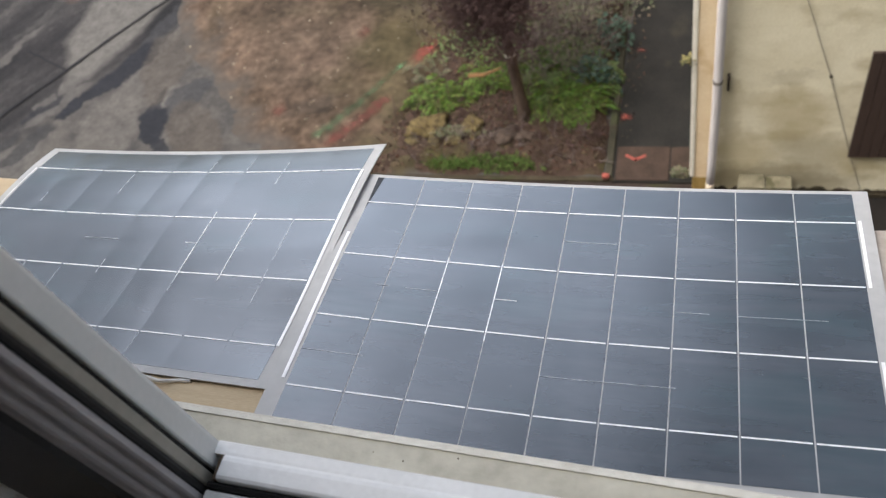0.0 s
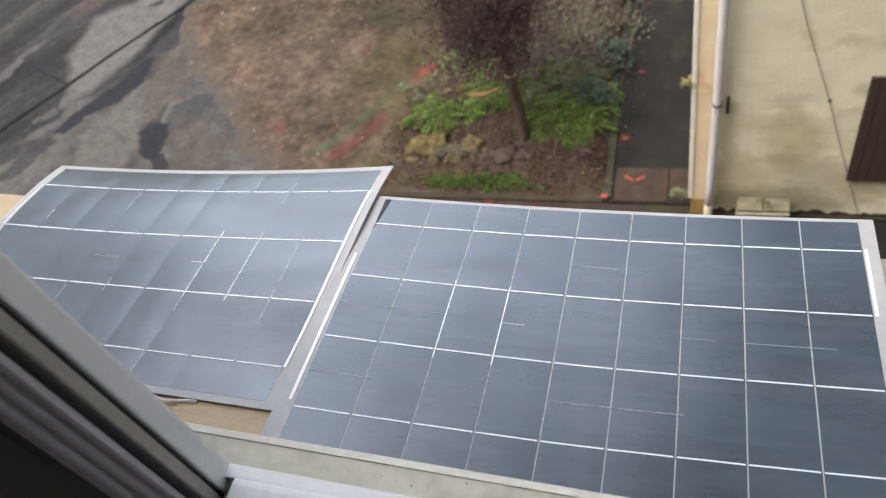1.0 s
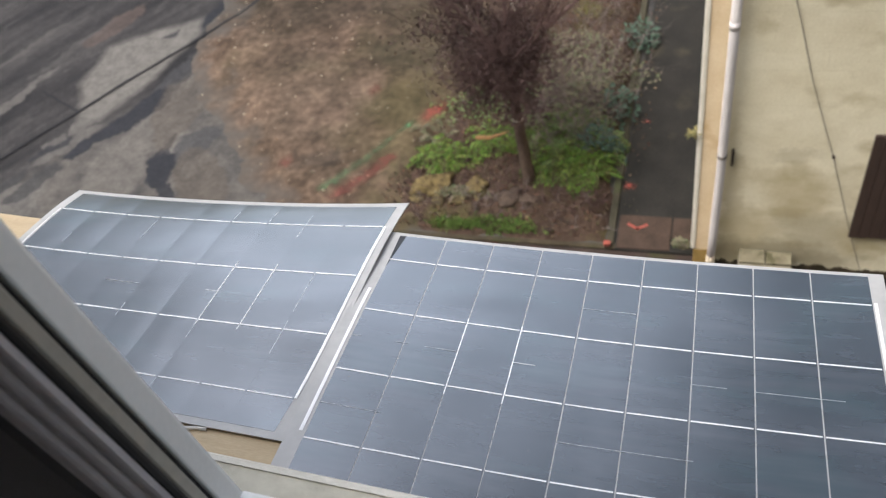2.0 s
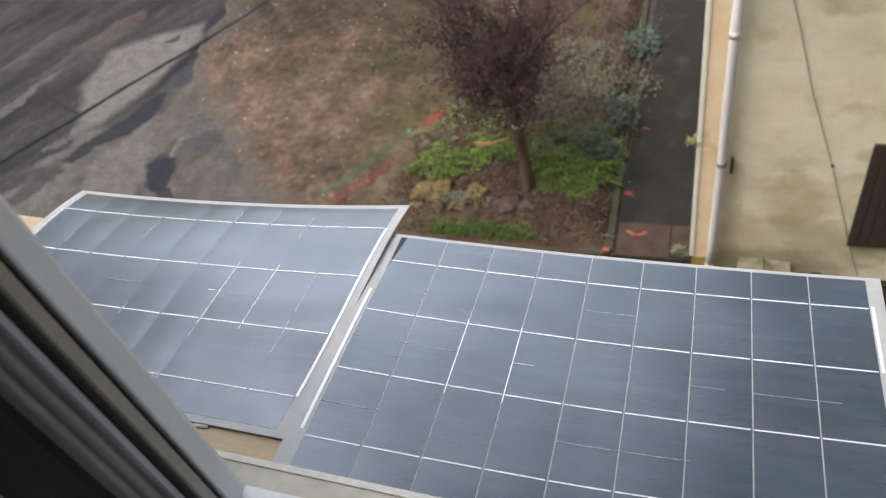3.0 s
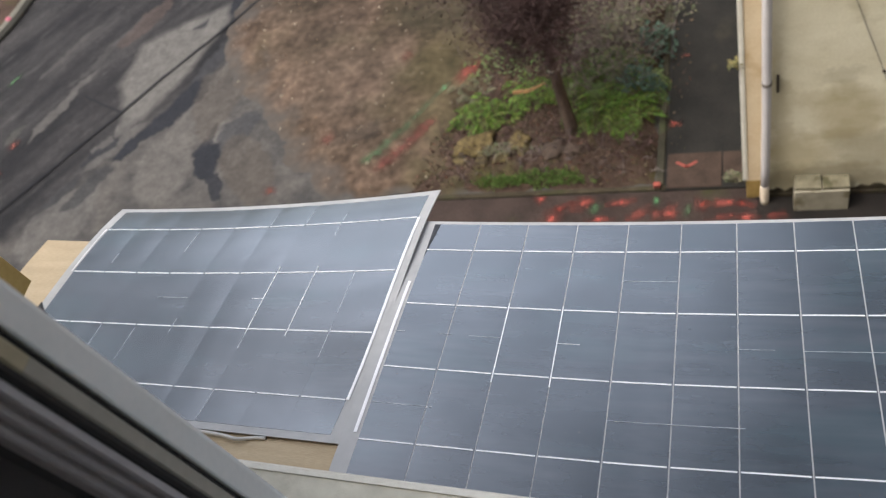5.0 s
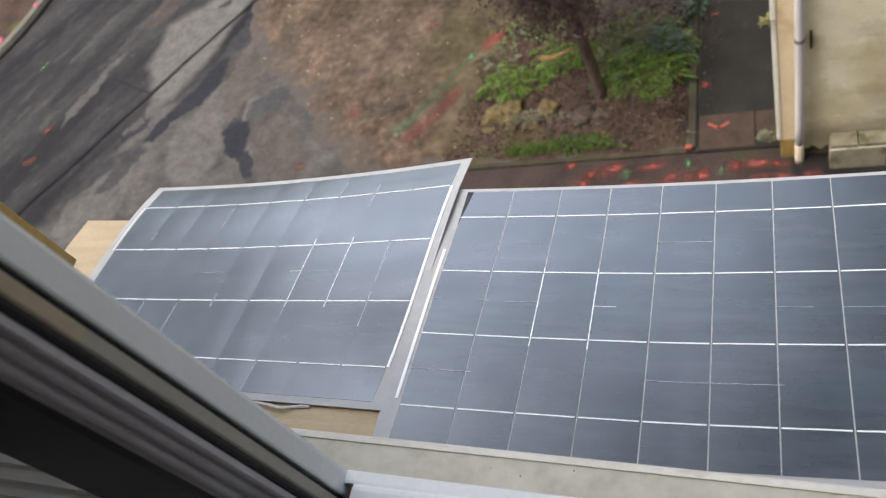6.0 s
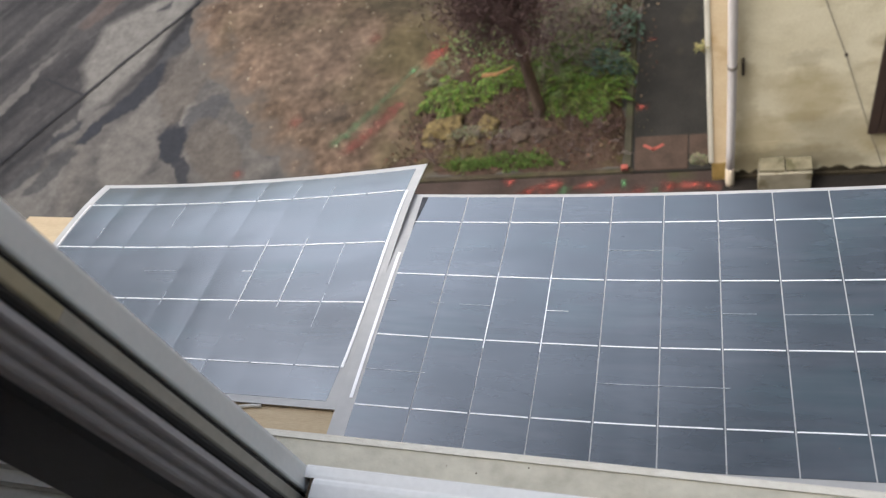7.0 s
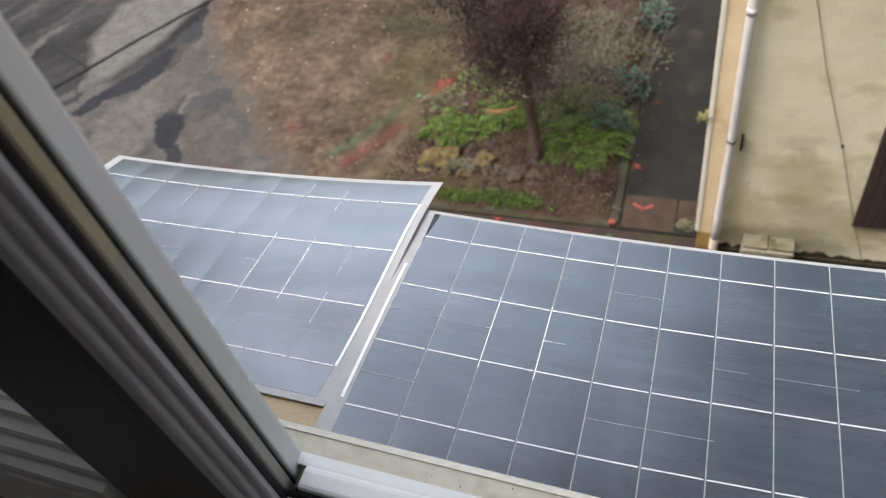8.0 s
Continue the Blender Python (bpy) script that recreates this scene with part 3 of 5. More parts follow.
def thin_to_asphalt(m):
    """Loose earth: coarse mottling, and a film of dust over the asphalt where the layer runs out."""
    n, l = m.node_tree.nodes, m.node_tree.links
    b = n["Principled BSDF"]
    colour = b.inputs["Base Color"].links[0].from_socket
    geo = n.new("ShaderNodeNewGeometry")
    # trodden, sandy, mossy and leaf-darkened areas with ragged borders
    ragged, off, where = n.new("ShaderNodeTexNoise"), n.new("ShaderNodeVectorMath"), n.new("ShaderNodeVectorMath")
    ragged.inputs["Scale"].default_value, ragged.inputs["Detail"].default_value, ragged.inputs["Roughness"].default_value = 1.7, 7, 0.62
    off.operation, where.operation = "MULTIPLY_ADD", "ADD"
    off.inputs[1].default_value, off.inputs[2].default_value = (1.3, 1.3, 0.0), (-0.65, -0.65, 0.0)
    l.new(geo.outputs["Position"], ragged.inputs["Vector"])
    l.new(ragged.outputs["Color"], off.inputs[0])
    l.new(geo.outputs["Position"], where.inputs[0])
    l.new(off.outputs["Vector"], where.inputs[1])
    for cx, cy, rx, ry, turn, c, strength in ((-6.0, 7.9, 0.9, 1.7, -15, (0.08, 0.06, 0.045), 0.4), (-4.75, 7.4, 1.2, 1.1, 0, (0.076, 0.059, 0.046), 0.5), (-5.0, 10.3, 3.2, 1.5, 10, (0.034, 0.027, 0.021), 0.85),
                                              (-5.3, 8.55, 0.9, 0.5, 30, (0.04, 0.031, 0.024), 0.6), (-3.3, 7.5, 0.6, 1.6, 12, (0.054, 0.045, 0.026), 0.6), (-3.4, 9.0, 1.2, 1.3, 0, (0.034, 0.029, 0.02), 0.8), (-4.3, 6.4, 0.5, 0.25, 25, (0.03, 0.026, 0.023), 0.55), (-5.6, 6.3, 0.6, 0.4, 0, (0.06, 0.045, 0.033), 0.5)):
        at, fade, most, layer = n.new("ShaderNodeMapping"), n.new("ShaderNodeTexGradient"), n.new("ShaderNodeMapRange"), n.new("ShaderNodeMix")
        at.vector_type, fade.gradient_type, layer.data_type = "TEXTURE", "SPHERICAL", "RGBA"
        at.inputs["Location"].default_value, at.inputs["Rotation"].default_value, at.inputs["Scale"].default_value = (cx, cy, 0), (0, 0, radians(turn)), (rx, ry, 1000)
        most.inputs["From Max"].default_value, most.inputs["To Max"].default_value = 0.5, strength
        layer.inputs["B"].default_value = (*c, 1)
        l.new(where.outputs["Vector"], at.inputs["Vector"])
        l.new(at.outputs["Vector"], fade.inputs["Vector"])
        l.new(fade.outputs["Fac"], most.inputs["Value"])
        l.new(most.outputs["Result"], layer.inputs["Factor"])
        l.new(colour, layer.inputs["A"])
        colour = layer.outputs["Result"]
    for scale, lo, hi in ((0.9, (0.86, 0.88, 0.86), (1.14, 1.1, 1.08)), (2.6, (0.7, 0.7, 0.69), (1.2, 1.19, 1.18)), (9.0, (0.74, 0.74, 0.74), (1.2, 1.18, 1.16))):
        t, r, mul = n.new("ShaderNodeTexNoise"), n.new("ShaderNodeValToRGB"), n.new("ShaderNodeMix")
        t.inputs["Scale"].default_value, t.inputs["Detail"].default_value = scale, 7
        r.color_ramp.elements[0].position, r.color_ramp.elements[0].color = 0.34, (*lo, 1)
        r.color_ramp.elements[1].position, r.color_ramp.elements[1].color = 0.66, (*hi, 1)
        mul.data_type, mul.blend_type = "RGBA", "MULTIPLY"
        mul.inputs["Factor"].default_value = 1.0
        l.new(geo.outputs["Position"], t.inputs["Vector"])
        l.new(t.outputs["Fac"], r.inputs["Fac"])
        l.new(colour, mul.inputs["A"])
        l.new(r.outputs["Color"], mul.inputs["B"])
        colour = mul.outputs["Result"]
    sep, t, add, span, mx = n.new("ShaderNodeSeparateXYZ"), n.new("ShaderNodeTexNoise"), n.new("ShaderNodeMath"), n.new("ShaderNodeMapRange"), n.new("ShaderNodeMix")
    t.inputs["Scale"].default_value, t.inputs["Detail"].default_value = 3.0, 7
    add.operation = "MULTIPLY_ADD"
    add.inputs[1].default_value = 0.09
    span.inputs["From Min"].default_value, span.inputs["From Max"].default_value = 0.035, 0.095
    mx.data_type = "RGBA"
    mx.inputs["A"].default_value = (0.055, 0.051, 0.046, 1)
    l.new(geo.outputs["Position"], sep.inputs["Vector"])
    l.new(geo.outputs["Position"], t.inputs["Vector"])
    l.new(t.outputs["Fac"], add.inputs[0])
    l.new(sep.outputs["Z"], add.inputs[2])
    l.new(add.outputs[0], span.inputs["Value"])
    l.new(span.outputs["Result"], mx.inputs["Factor"])
    l.new(colour, mx.inputs["B"])
    l.new(mx.outputs["Result"], b.inputs["Base Color"])


thin_to_asphalt(DIRT)

ROAD = road_material()

# ---- mesh helpers ----
def mesh_object(name, bm, mat, smooth=False):
    me = bpy.data.meshes.new(name)
    bm.normal_update()
    bm.to_mesh(me)
    bm.free()
    me.materials.append(mat)
    if smooth:
        for f in me.polygons:
            f.use_smooth = True
    return new(name, me)


def part(name, bm, mat, parent, label="", smooth=False):
    ob = mesh_object(name, bm, mat, smooth)
    ob.parent = parent
    return tagged(ob, label)


def thing(name, label, category, group="", kind=""):
    return tagged(new(name), label, category, group, kind)


def add_box(bm, x0, x1, y0, y1, z0, z1, m=None):
    v = [bm.verts.new((x, y, z)) for z in (z0, z1) for y in (y0, y1) for x in (x0, x1)]
    if m:
        for w in v:
            w.co = m @ w.co
    for q in ((0, 2, 3, 1), (4, 5, 7, 6), (0, 1, 5, 4), (2, 6, 7, 3), (0, 4, 6, 2), (1, 3, 7, 5)):
        bm.faces.new([v[i] for i in q])
    return v


def box(x0, x1, y0, y1, z0, z1, bevel=0.0, m=None, segments=2):
    bm = bmesh.new()
    add_box(bm, x0, x1, y0, y1, z0, z1, m)
    if bevel:
        bmesh.ops.bevel(bm, geom=bm.edges[:], offset=bevel, segments=segments, affect="EDGES", profile=0.6)
    return bm


def extrude_profile(points, along, m=None):
    """A closed outline in the plane of two axes, drawn out along the third from along[0] to along[1]: points are (a, b) and place(a, b, s) -> Vector."""
    place, s0, s1 = along
    bm = bmesh.new()
    a = [bm.verts.new(place(*p, s0)) for p in points]
    b = [bm.verts.new(place(*p, s1)) for p in points]
    k = len(points)
    for i in range(k):
        bm.faces.new((a[i], a[(i + 1) % k], b[(i + 1) % k], b[i]))
    bm.faces.new(a[::-1])
    bm.faces.new(b)
    if m:
        for v in bm.verts:
            v.co = m @ v.co
    bmesh.ops.recalc_face_normals(bm, faces=bm.faces[:])
    return bm


def tube(path, radii, sides=8, caps=True):
    """A tube through points with a radius at each."""
    bm = bmesh.new()
    add_tube(bm, path, radii, sides, caps)
    return bm


def add_tube(bm, path, radii, sides=8, caps=True):
    path = [Vector(p) for p in path]
    rings = []
    for i, p in enumerate(path):
        d = (path[min(i + 1, len(path) - 1)] - path[max(i - 1, 0)]).normalized()
        a = d.orthogonal().normalized() if i == 0 else (rings_a - d * rings_a.dot(d)).normalized()
        rings_a = a
        b = d.cross(a)
        r = radii[i] if hasattr(radii, "__len__") else radii
        rings.append([bm.verts.new(p + (a * math.cos(t) + b * math.sin(t)) * r) for t in (2 * math.pi * k / sides for k in range(sides))])
    for r0, r1 in zip(rings, rings[1:]):
        for k in range(sides):
            bm.faces.new((r0[k], r0[(k + 1) % sides], r1[(k + 1) % sides], r1[k]))
    if caps:
        bm.faces.new(rings[0][::-1])
        bm.faces.new(rings[-1])


def patch(name, outline, z, mat, label, category, depth=0.004):
    """A thin raised layer on the ground."""
    bm = bmesh.new()
    bm.faces.new([bm.verts.new((x, y, z)) for x, y in outline])
    low = [bm.verts.new((x, y, z - depth - 0.01)) for x, y in outline]
    bm.verts.ensure_lookup_table()
    k = len(outline)
    for i in range(k):
        bm.faces.new((bm.verts[i], bm.verts[(i + 1) % k], low[(i + 1) % k], low[i]))
    bmesh.ops.recalc_face_normals(bm, faces=bm.faces[:])
    return tagged(mesh_object(name, bm, mat), label, category, kind="structure")


def scatter(name, verts, faces, mat, label, category, kind="stuff", parent=None):
    me = bpy.data.meshes.new(name)
    me.from_pydata(verts, [], faces)
    me.materials.append(mat)
    ob = new(name, me)
    ob.parent = parent
    return tagged(ob, label, category, kind=kind)


def leaf(verts, faces, p, d, up, length, width):
    """A bent four-cornered leaf from p along d."""
    side = d.cross(up)
    side = side.normalized() * width * 0.5 if side.length > 1e-6 else Vector((width * 0.5, 0, 0))
    i = len(verts)
    mid = p + d * length * 0.5 + up * length * 0.12
    verts += [p[:], (mid + side)[:], (p + d * length)[:], (mid - side)[:]]
    faces += [(i, i + 1, i + 2), (i, i + 2, i + 3)]


def rand_dir(rng, zmin=-1.0, zmax=1.0):
    t, z = rng.uniform(0, 2 * math.pi), rng.uniform(zmin, zmax)
    r = math.sqrt(max(0, 1 - z * z))
    return Vector((r * math.cos(t), r * math.sin(t), z))


# ---- ground ----
def ground_sheet():
    bm = bmesh.new()
    near = [(-16, -3), (16, -3), (16, 16), (-16, 16)]
    far = [(-900, -900), (900, -900), (900, 900), (-900, 900)]
    a = [bm.verts.new((x, y, 0)) for x, y in near]
    b = [bm.verts.new((x, y, 0)) for x, y in far]
    bm.faces.new(a)
    for i in range(4):
        bm.faces.new((b[i], b[(i + 1) % 4], a[(i + 1) % 4], a[i]))
    return tagged(mesh_object("ground", bm, ROAD), "dark worn asphalt of the street reaching far out", "road", kind="structure")


def heightfield(name, x0, x1, y0, y1, step, height, mat, label, category):
    nx, ny = int((x1 - x0) / step) + 1, int((y1 - y0) / step) + 1
    verts = [(x0 + i * step, y0 + j * step, height(x0 + i * step, y0 + j * step)) for j in range(ny) for i in range(nx)]
    faces = [(j * nx + i, j * nx + i + 1, (j + 1) * nx + i + 1, (j + 1) * nx + i) for j in range(ny - 1) for i in range(nx - 1)
             if max(verts[j * nx + i][2], verts[j * nx + i + 1][2], verts[(j + 1) * nx + i][2], verts[(j + 1) * nx + i + 1][2]) > -0.02]
    me = bpy.data.meshes.new(name)
    me.from_pydata(verts, [], faces)
    me.materials.append(mat)
    for f in me.polygons:
        f.use_smooth = True
    return tagged(new(name, me), label, category, kind="structure")


def fbm(x, y, s, seed=0.0, octaves=5):
    return noise.fractal((x * s, y * s, seed), 0.8, 2.1, octaves)


def dirt_edge(y):
    """The worn border between the street and the bare earth."""
    d = min(y - 5.2, 4.6)
    return -4.6 - 1.25 * d + 0.135 * d * d + 0.22 * fbm(0, y, 1.3, 4.0)


def dirt_height(x, y):
    d = min((x - dirt_edge(y)) * 0.085, (y - 5.28 + 0.12 * fbm(x, 0, 1.5, 2.0)) * 0.5, 0.10)
    return d - 0.015 + 0.035 * fbm(x, y, 1.1, 1.0, 3) + 0.004 * fbm(x, y, 6.0, 3.0, 3)


def garden_height(x, y):
    """The planted bed, a hand higher than the bare earth."""
    d = min((x + 3.35 - 0.25 * (y - 5.6) + 0.15 * fbm(0, y, 1.5, 7.0)) * 0.4, (-0.42 - x) * 0.9, (y - 5.3) * 0.6, 0.17)
    return d - 0.01 + 0.06 * fbm(x, y, 1.3, 5.0) + 0.02 * fbm(x, y, 6.0, 6.0)


ground_sheet()
heightfield("bare_earth", -10.5, -2.2, 5.1, 15.0, 0.07, dirt_height, DIRT, "brown bare earth of the yard with small stones", "earth")
garden = heightfield("garden_bed", -4.2, -0.34, 5.1, 13.0, 0.08, garden_height, HUMUS, "dark garden soil covered with rotting leaves", "soil")


def bed_top(x, y):
    return max(0.0, dirt_height(x, y) if x < -2.3 else -1, garden_height(x, y) if -4.1 < x < -0.36 else -1)


def joint_x(y):
    return -10.9 + 4.6 * (y - 4.35) / 5.95 - 0.03 * max(0.0, 1 - abs(y - 7.6) / 1.6)


def far_kerb():
    pts = [(-15.5 + 3.3 * math.sin(a), 7.0 + 3.3 * (1 - math.cos(a)) * 1.1, 0.05) for a in (radians(20 + 6 * k) for k in range(16))]
    k = tagged(mesh_object("kerb", tube(pts, 0.1, 8), PALE_PATCH), "pale curved concrete kerb across the street", "kerb", kind="structure")
    patch("verge", [(-15.6 + 3.2 * math.sin(a) - w, 7.0 + 3.2 * (1 - math.cos(a)) * 1.1) for w in (0,) for a in (radians(20 + 6 * k) for k in range(16))] + [(-20, 13.0), (-20, 7.0)], 0.05, HUMUS, "dark grass verge behind the kerb", "verge", 0.05)


far_kerb()


def joint():
    bm = bmesh.new()
    pts = [(joint_x(y) + 0.03 * fbm(0, y, 0.9, 6.0), y) for y in (4.35 + 5.95 * k / 40 for k in range(54))]
    top = lambda x, y: max(0.016, dirt_height(x, y) + 0.008)
    for (x, y), (u, w) in zip(pts, pts[1:]):
        a, b = 0.018 + 0.01 * fbm(x, y, 3.5, 9.0), 0.018 + 0.01 * fbm(u, w, 3.5, 9.0)
        bm.faces.new([bm.verts.new(c) for c in ((x + a, y - a, top(x, y)), (u + b, w - b, top(u, w)), (u - b, w + b, top(u, w)), (x - a, y + a, top(x, y)))])
    for s in range(2):
        p = Vector((-8.69, 7.21, 0.016))
        for k in range(7):
            q = p + Vector((-0.13 if s == 0 else 0.05, 0.06 + 0.05 * fbm(k, s, 0.9), 0))
            bm.faces.new([bm.verts.new(c) for c in ((p.x, p.y - 0.02, 0.017), (q.x, q.y - 0.018, 0.017), (q.x, q.y + 0.018, 0.017), (p.x, p.y + 0.02, 0.017))])
            p = q
            if s and k > 2:
                break
    bmesh.ops.remove_doubles(bm, verts=bm.verts[:], dist=0.001)
    bmesh.ops.recalc_face_normals(bm, faces=bm.faces[:])
    return tagged(mesh_object("road_joint", bm, TAR), "thin black tarred joint with a crack in the asphalt", "road", kind="structure")


joint()
patch("alley", [(-0.33, 5.225), (0.62, 5.225), (0.62, 15.0), (-0.1, 15.0)], 0.03, ALLEY, "dark damp asphalt path beside the house", "path", 0.03)
slab = tagged(mesh_object("paving_slab", box(-0.29, 0.3, 5.24, 5.73, 0, 0.045, 0.008), SLAB), "brown weathered concrete slab at the path's start", "paving", kind="structure")
tagged(mesh_object("kerb", box(-0.41, -0.325, 5.28, 12.5, 0, 0.055, 0.012), KERB_MOSS), "low mossy grey stone edging of the garden bed", "kerb", kind="structure")
tagged(mesh_object("kerb", box(-3.3, -0.30, 5.225, 5.29, 0, 0.035, 0.012), DAMP_STONE), "low dark damp stone edging beside the footway", "kerb", kind="structure")
tagged(mesh_object("paving_slab", box(0.315, 0.55, 5.42, 5.73, 0, 0.04, 0.008), SLAB), "small brown concrete slab beside the house corner", "paving", kind="structure")
footway = patch("footway", [(-3.6, 3.4), (5.0, 3.4), (5.0, 5.22), (-3.3, 5.22)], 0.004, FOOTWAY, "dark damp asphalt footway before the garden", "pavement")

patch("dark_strip", [(0.66 + 0.06 * k, 4.6 + 0.1 * fbm(k * 0.3, 0, 1.0, 2.0)) for k in range(60)] + [(4.2, 5.105), (0.66, 5.105)], 0.008, BLACK_ASPHALT, "black asphalt along the foot of the house", "pavement")

# ---- the neighbour's house ----
HX, HY = 0.565, 5.11


def damp_band(h):
    """Moss and damp creeping up the foot of the wall, with a ragged top."""
    xs = [HX + 0.2 + 0.03 * k for k in range(110)]
    tops = [0.09 + 0.08 * abs(fbm(x, 0, 3.0, 3.0)) + 0.05 * fbm(x, 0, 11.0, 5.0) for x in xs]
    bm = bmesh.new()
    a = [bm.verts.new((x, HY - 0.012, 0.0)) for x in xs]
    b = [bm.verts.new((x, HY - 0.012, max(0.03, t))) for x, t in zip(xs, tops)]
    c = [bm.verts.new((x, HY + 0.01, max(0.03, t) + 0.01)) for x, t in zip(xs, tops)]
    for i in range(len(xs) - 1):
        bm.faces.new((a[i], a[i + 1], b[i + 1], b[i]))
        bm.faces.new((b[i], b[i + 1], c[i + 1], c[i]))
    part("damp_band", bm, DAMP_STONE, h, "black damp moss along the wall's foot")


def house_blocks(wall):
    """Painted blocks in courses, each a little proud of the joints."""
    rng = random.Random(9)
    cache = {}
    for r in range(22):
        for c in range(7):
            x0 = HX + 0.172 + 0.4 * c - (0.2 if r % 2 else 0)
            x0, x1 = max(x0, HX + 0.172), min(HX + 0.172 + 0.4 * (c + 1) - (0.2 if r % 2 else 0), 3.2)
            if x1 - x0 < 0.05:
                continue
            w, proud = round(x1 - x0, 3), rng.choice((0.0005, 0.0009, 0.0014))
            if (w, proud) not in cache:
                cache[w, proud] = bpy.data.meshes.new("block")
                bm = box(0.0014, w - 0.0014, -proud, 0.01, 0.0014, 0.1986, 0.0005, segments=1)
                bm.to_mesh(cache[w, proud])
                bm.free()
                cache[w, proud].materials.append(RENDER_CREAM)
            b = new("block", cache[w, proud])
            b.location = (x0, HY, 0.2 * r)
            b.parent = wall


def house():
    h = thing("house", "cream painted masonry house with an orange corner strip", "house")
    bm = box(HX, 7.2, HY, 11.5, 0.0, 5.2)
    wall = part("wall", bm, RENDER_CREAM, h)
    house_blocks(wall)
    damp_band(h)
    part("corner_foot", box(HX - 0.007, HX + 0.172, HY - 0.022, HY + 0.1, 0.0, 0.3, 0.006), CORNER_FOOT, h, "stained ochre foot of the corner strip")
    part("corner_strip", box(HX - 0.004, HX + 0.17, HY - 0.018, HY + 0.3, 0.0, 5.19, 0.006), QUOIN, h, "orange painted corner strip with worn foot")
    part("corner_edge", box(HX - 0.035, HX + 0.012, HY - 0.03, HY + 0.05, 0.32, 5.18, 0.01), WHITE_EDGE, h, "flaking white painted corner edge")
    part("footing", box(HX + 0.2, 7.22, HY - 0.03, HY + 0.2, 0.0, 0.06, 0.01), DAMP_STONE, h, "dark damp mossy footing")
    prof = [(4.6, 5.15), (8.3, 7.4), (12.0, 5.15), (12.0, 5.3), (8.3, 7.57), (4.6, 5.3)]
    part("roof", extrude_profile(prof, (lambda a, b, s: Vector((s, a, b)), 0.3, 7.5)), ROOF_TILE, h, "red-brown clay tile roof")
    return h


house()


def downpipe():
    d = thing("downpipe", "pale grey plastic downpipe clipped to the house corner", "pipe")
    x, y = 0.765, 5.03
    part("pipe", tube([(x - 0.026, y, 0.04), (x - 0.016, y, 0.6), (x - 0.004, y, 1.4), (x, y, 2.0), (x + 0.004, y, 3.0), (x + 0.012, y, 5.1)], 0.042, 20), PIPE, d, smooth=True)
    part("shoe", tube([(x - 0.028, y - 0.012, 0.0), (x - 0.026, y - 0.002, 0.06), (x - 0.022, y, 0.27), (x - 0.022, y, 0.29)], [0.043, 0.046, 0.046, 0.0425], 20), QUOIN_DULL, d, "cream painted foot of the pipe", smooth=True)
    for z in (1.82, 3.9):
        part("pipe_clip", tube([(x, y, z - 0.018), (x, y, z + 0.018)], 0.047, 20), CABLE_GREY, d, "dull metal clip")
    part("socket", tube([(x + 0.005, y, 3.3), (x + 0.005, y, 3.37)], 0.0445, 20), PIPE, d, smooth=True)
    return d


downpipe()


def shutter():
    s = thing("window_shutter", "dark brown wooden shutter open flat on the wall", "shutter")
    x0, x1, z0, z1 = 2.035, 2.495, 0.69, 2.1
    for k in range(5):
        a = x0 + (x1 - x0) * k / 5
        part("board", box(a + 0.001, a + (x1 - x0) / 5 - 0.003, HY - 0.052, HY - 0.024, z0, z1, 0.003), BROWN_PAINT, s)
    for z in (z0 + 0.2, z1 - 0.28):
        part("batten", box(x0 + 0.02, x1 - 0.02, HY - 0.024, HY - 0.002, z, z + 0.08, 0.003), BROWN_PAINT, s)
    part("hinge", box(x1 - 0.02, x1 + 0.05, HY - 0.06, HY, z0 + 0.2, z0 + 0.24, 0.003), STEEL, s)
    return s


shutter()


def blocks():
    b = thing("block_step", "two mossy blocks on a concrete block against the house wall", "block")
    for x0, x1, back in ((1.03, 1.284, HY - 0.02), (1.296, 1.548, HY - 0.034)):
        part("block", box(x0, x1, 4.91, back, 0.325, 0.365, 0.008), MOSSY_BLOCK, b, "mossy half block lying on top")
    part("block", box(1.027, 1.549, 4.891, HY - 0.035, 0.0, 0.323, 0.01), CONCRETE, b)


blocks()


def wall_cable():
    c = thing("wall_cable", "thin grey cable running slantwise down the house wall", "cable")
    pts = [(1.05, HY - 0.015, 4.05), (1.265, HY - 0.012, 3.34), (1.44, HY - 0.015, 2.7), (1.74, HY - 0.02, 1.785), (2.06, HY - 0.015, 0.69), (2.25, HY - 0.015, 0.1)]
    part("cable", tube(pts, 0.0036, 6), CABLE_GREY, c)
    part("cable_clip", box(1.728, 1.752, HY - 0.028, HY, 1.775, 1.797, 0.003), STEEL, c)


wall_cable()
tagged(mesh_object("wall_hook", box(0.85, 0.874, HY - 0.06, HY, 1.66, 1.84, 0.006), STEEL), "small black iron bracket on the house wall", "bracket")

# ---- our own building with the window ----
B = pose(0.1, -0.67, 0, 0, 0, -3.0)


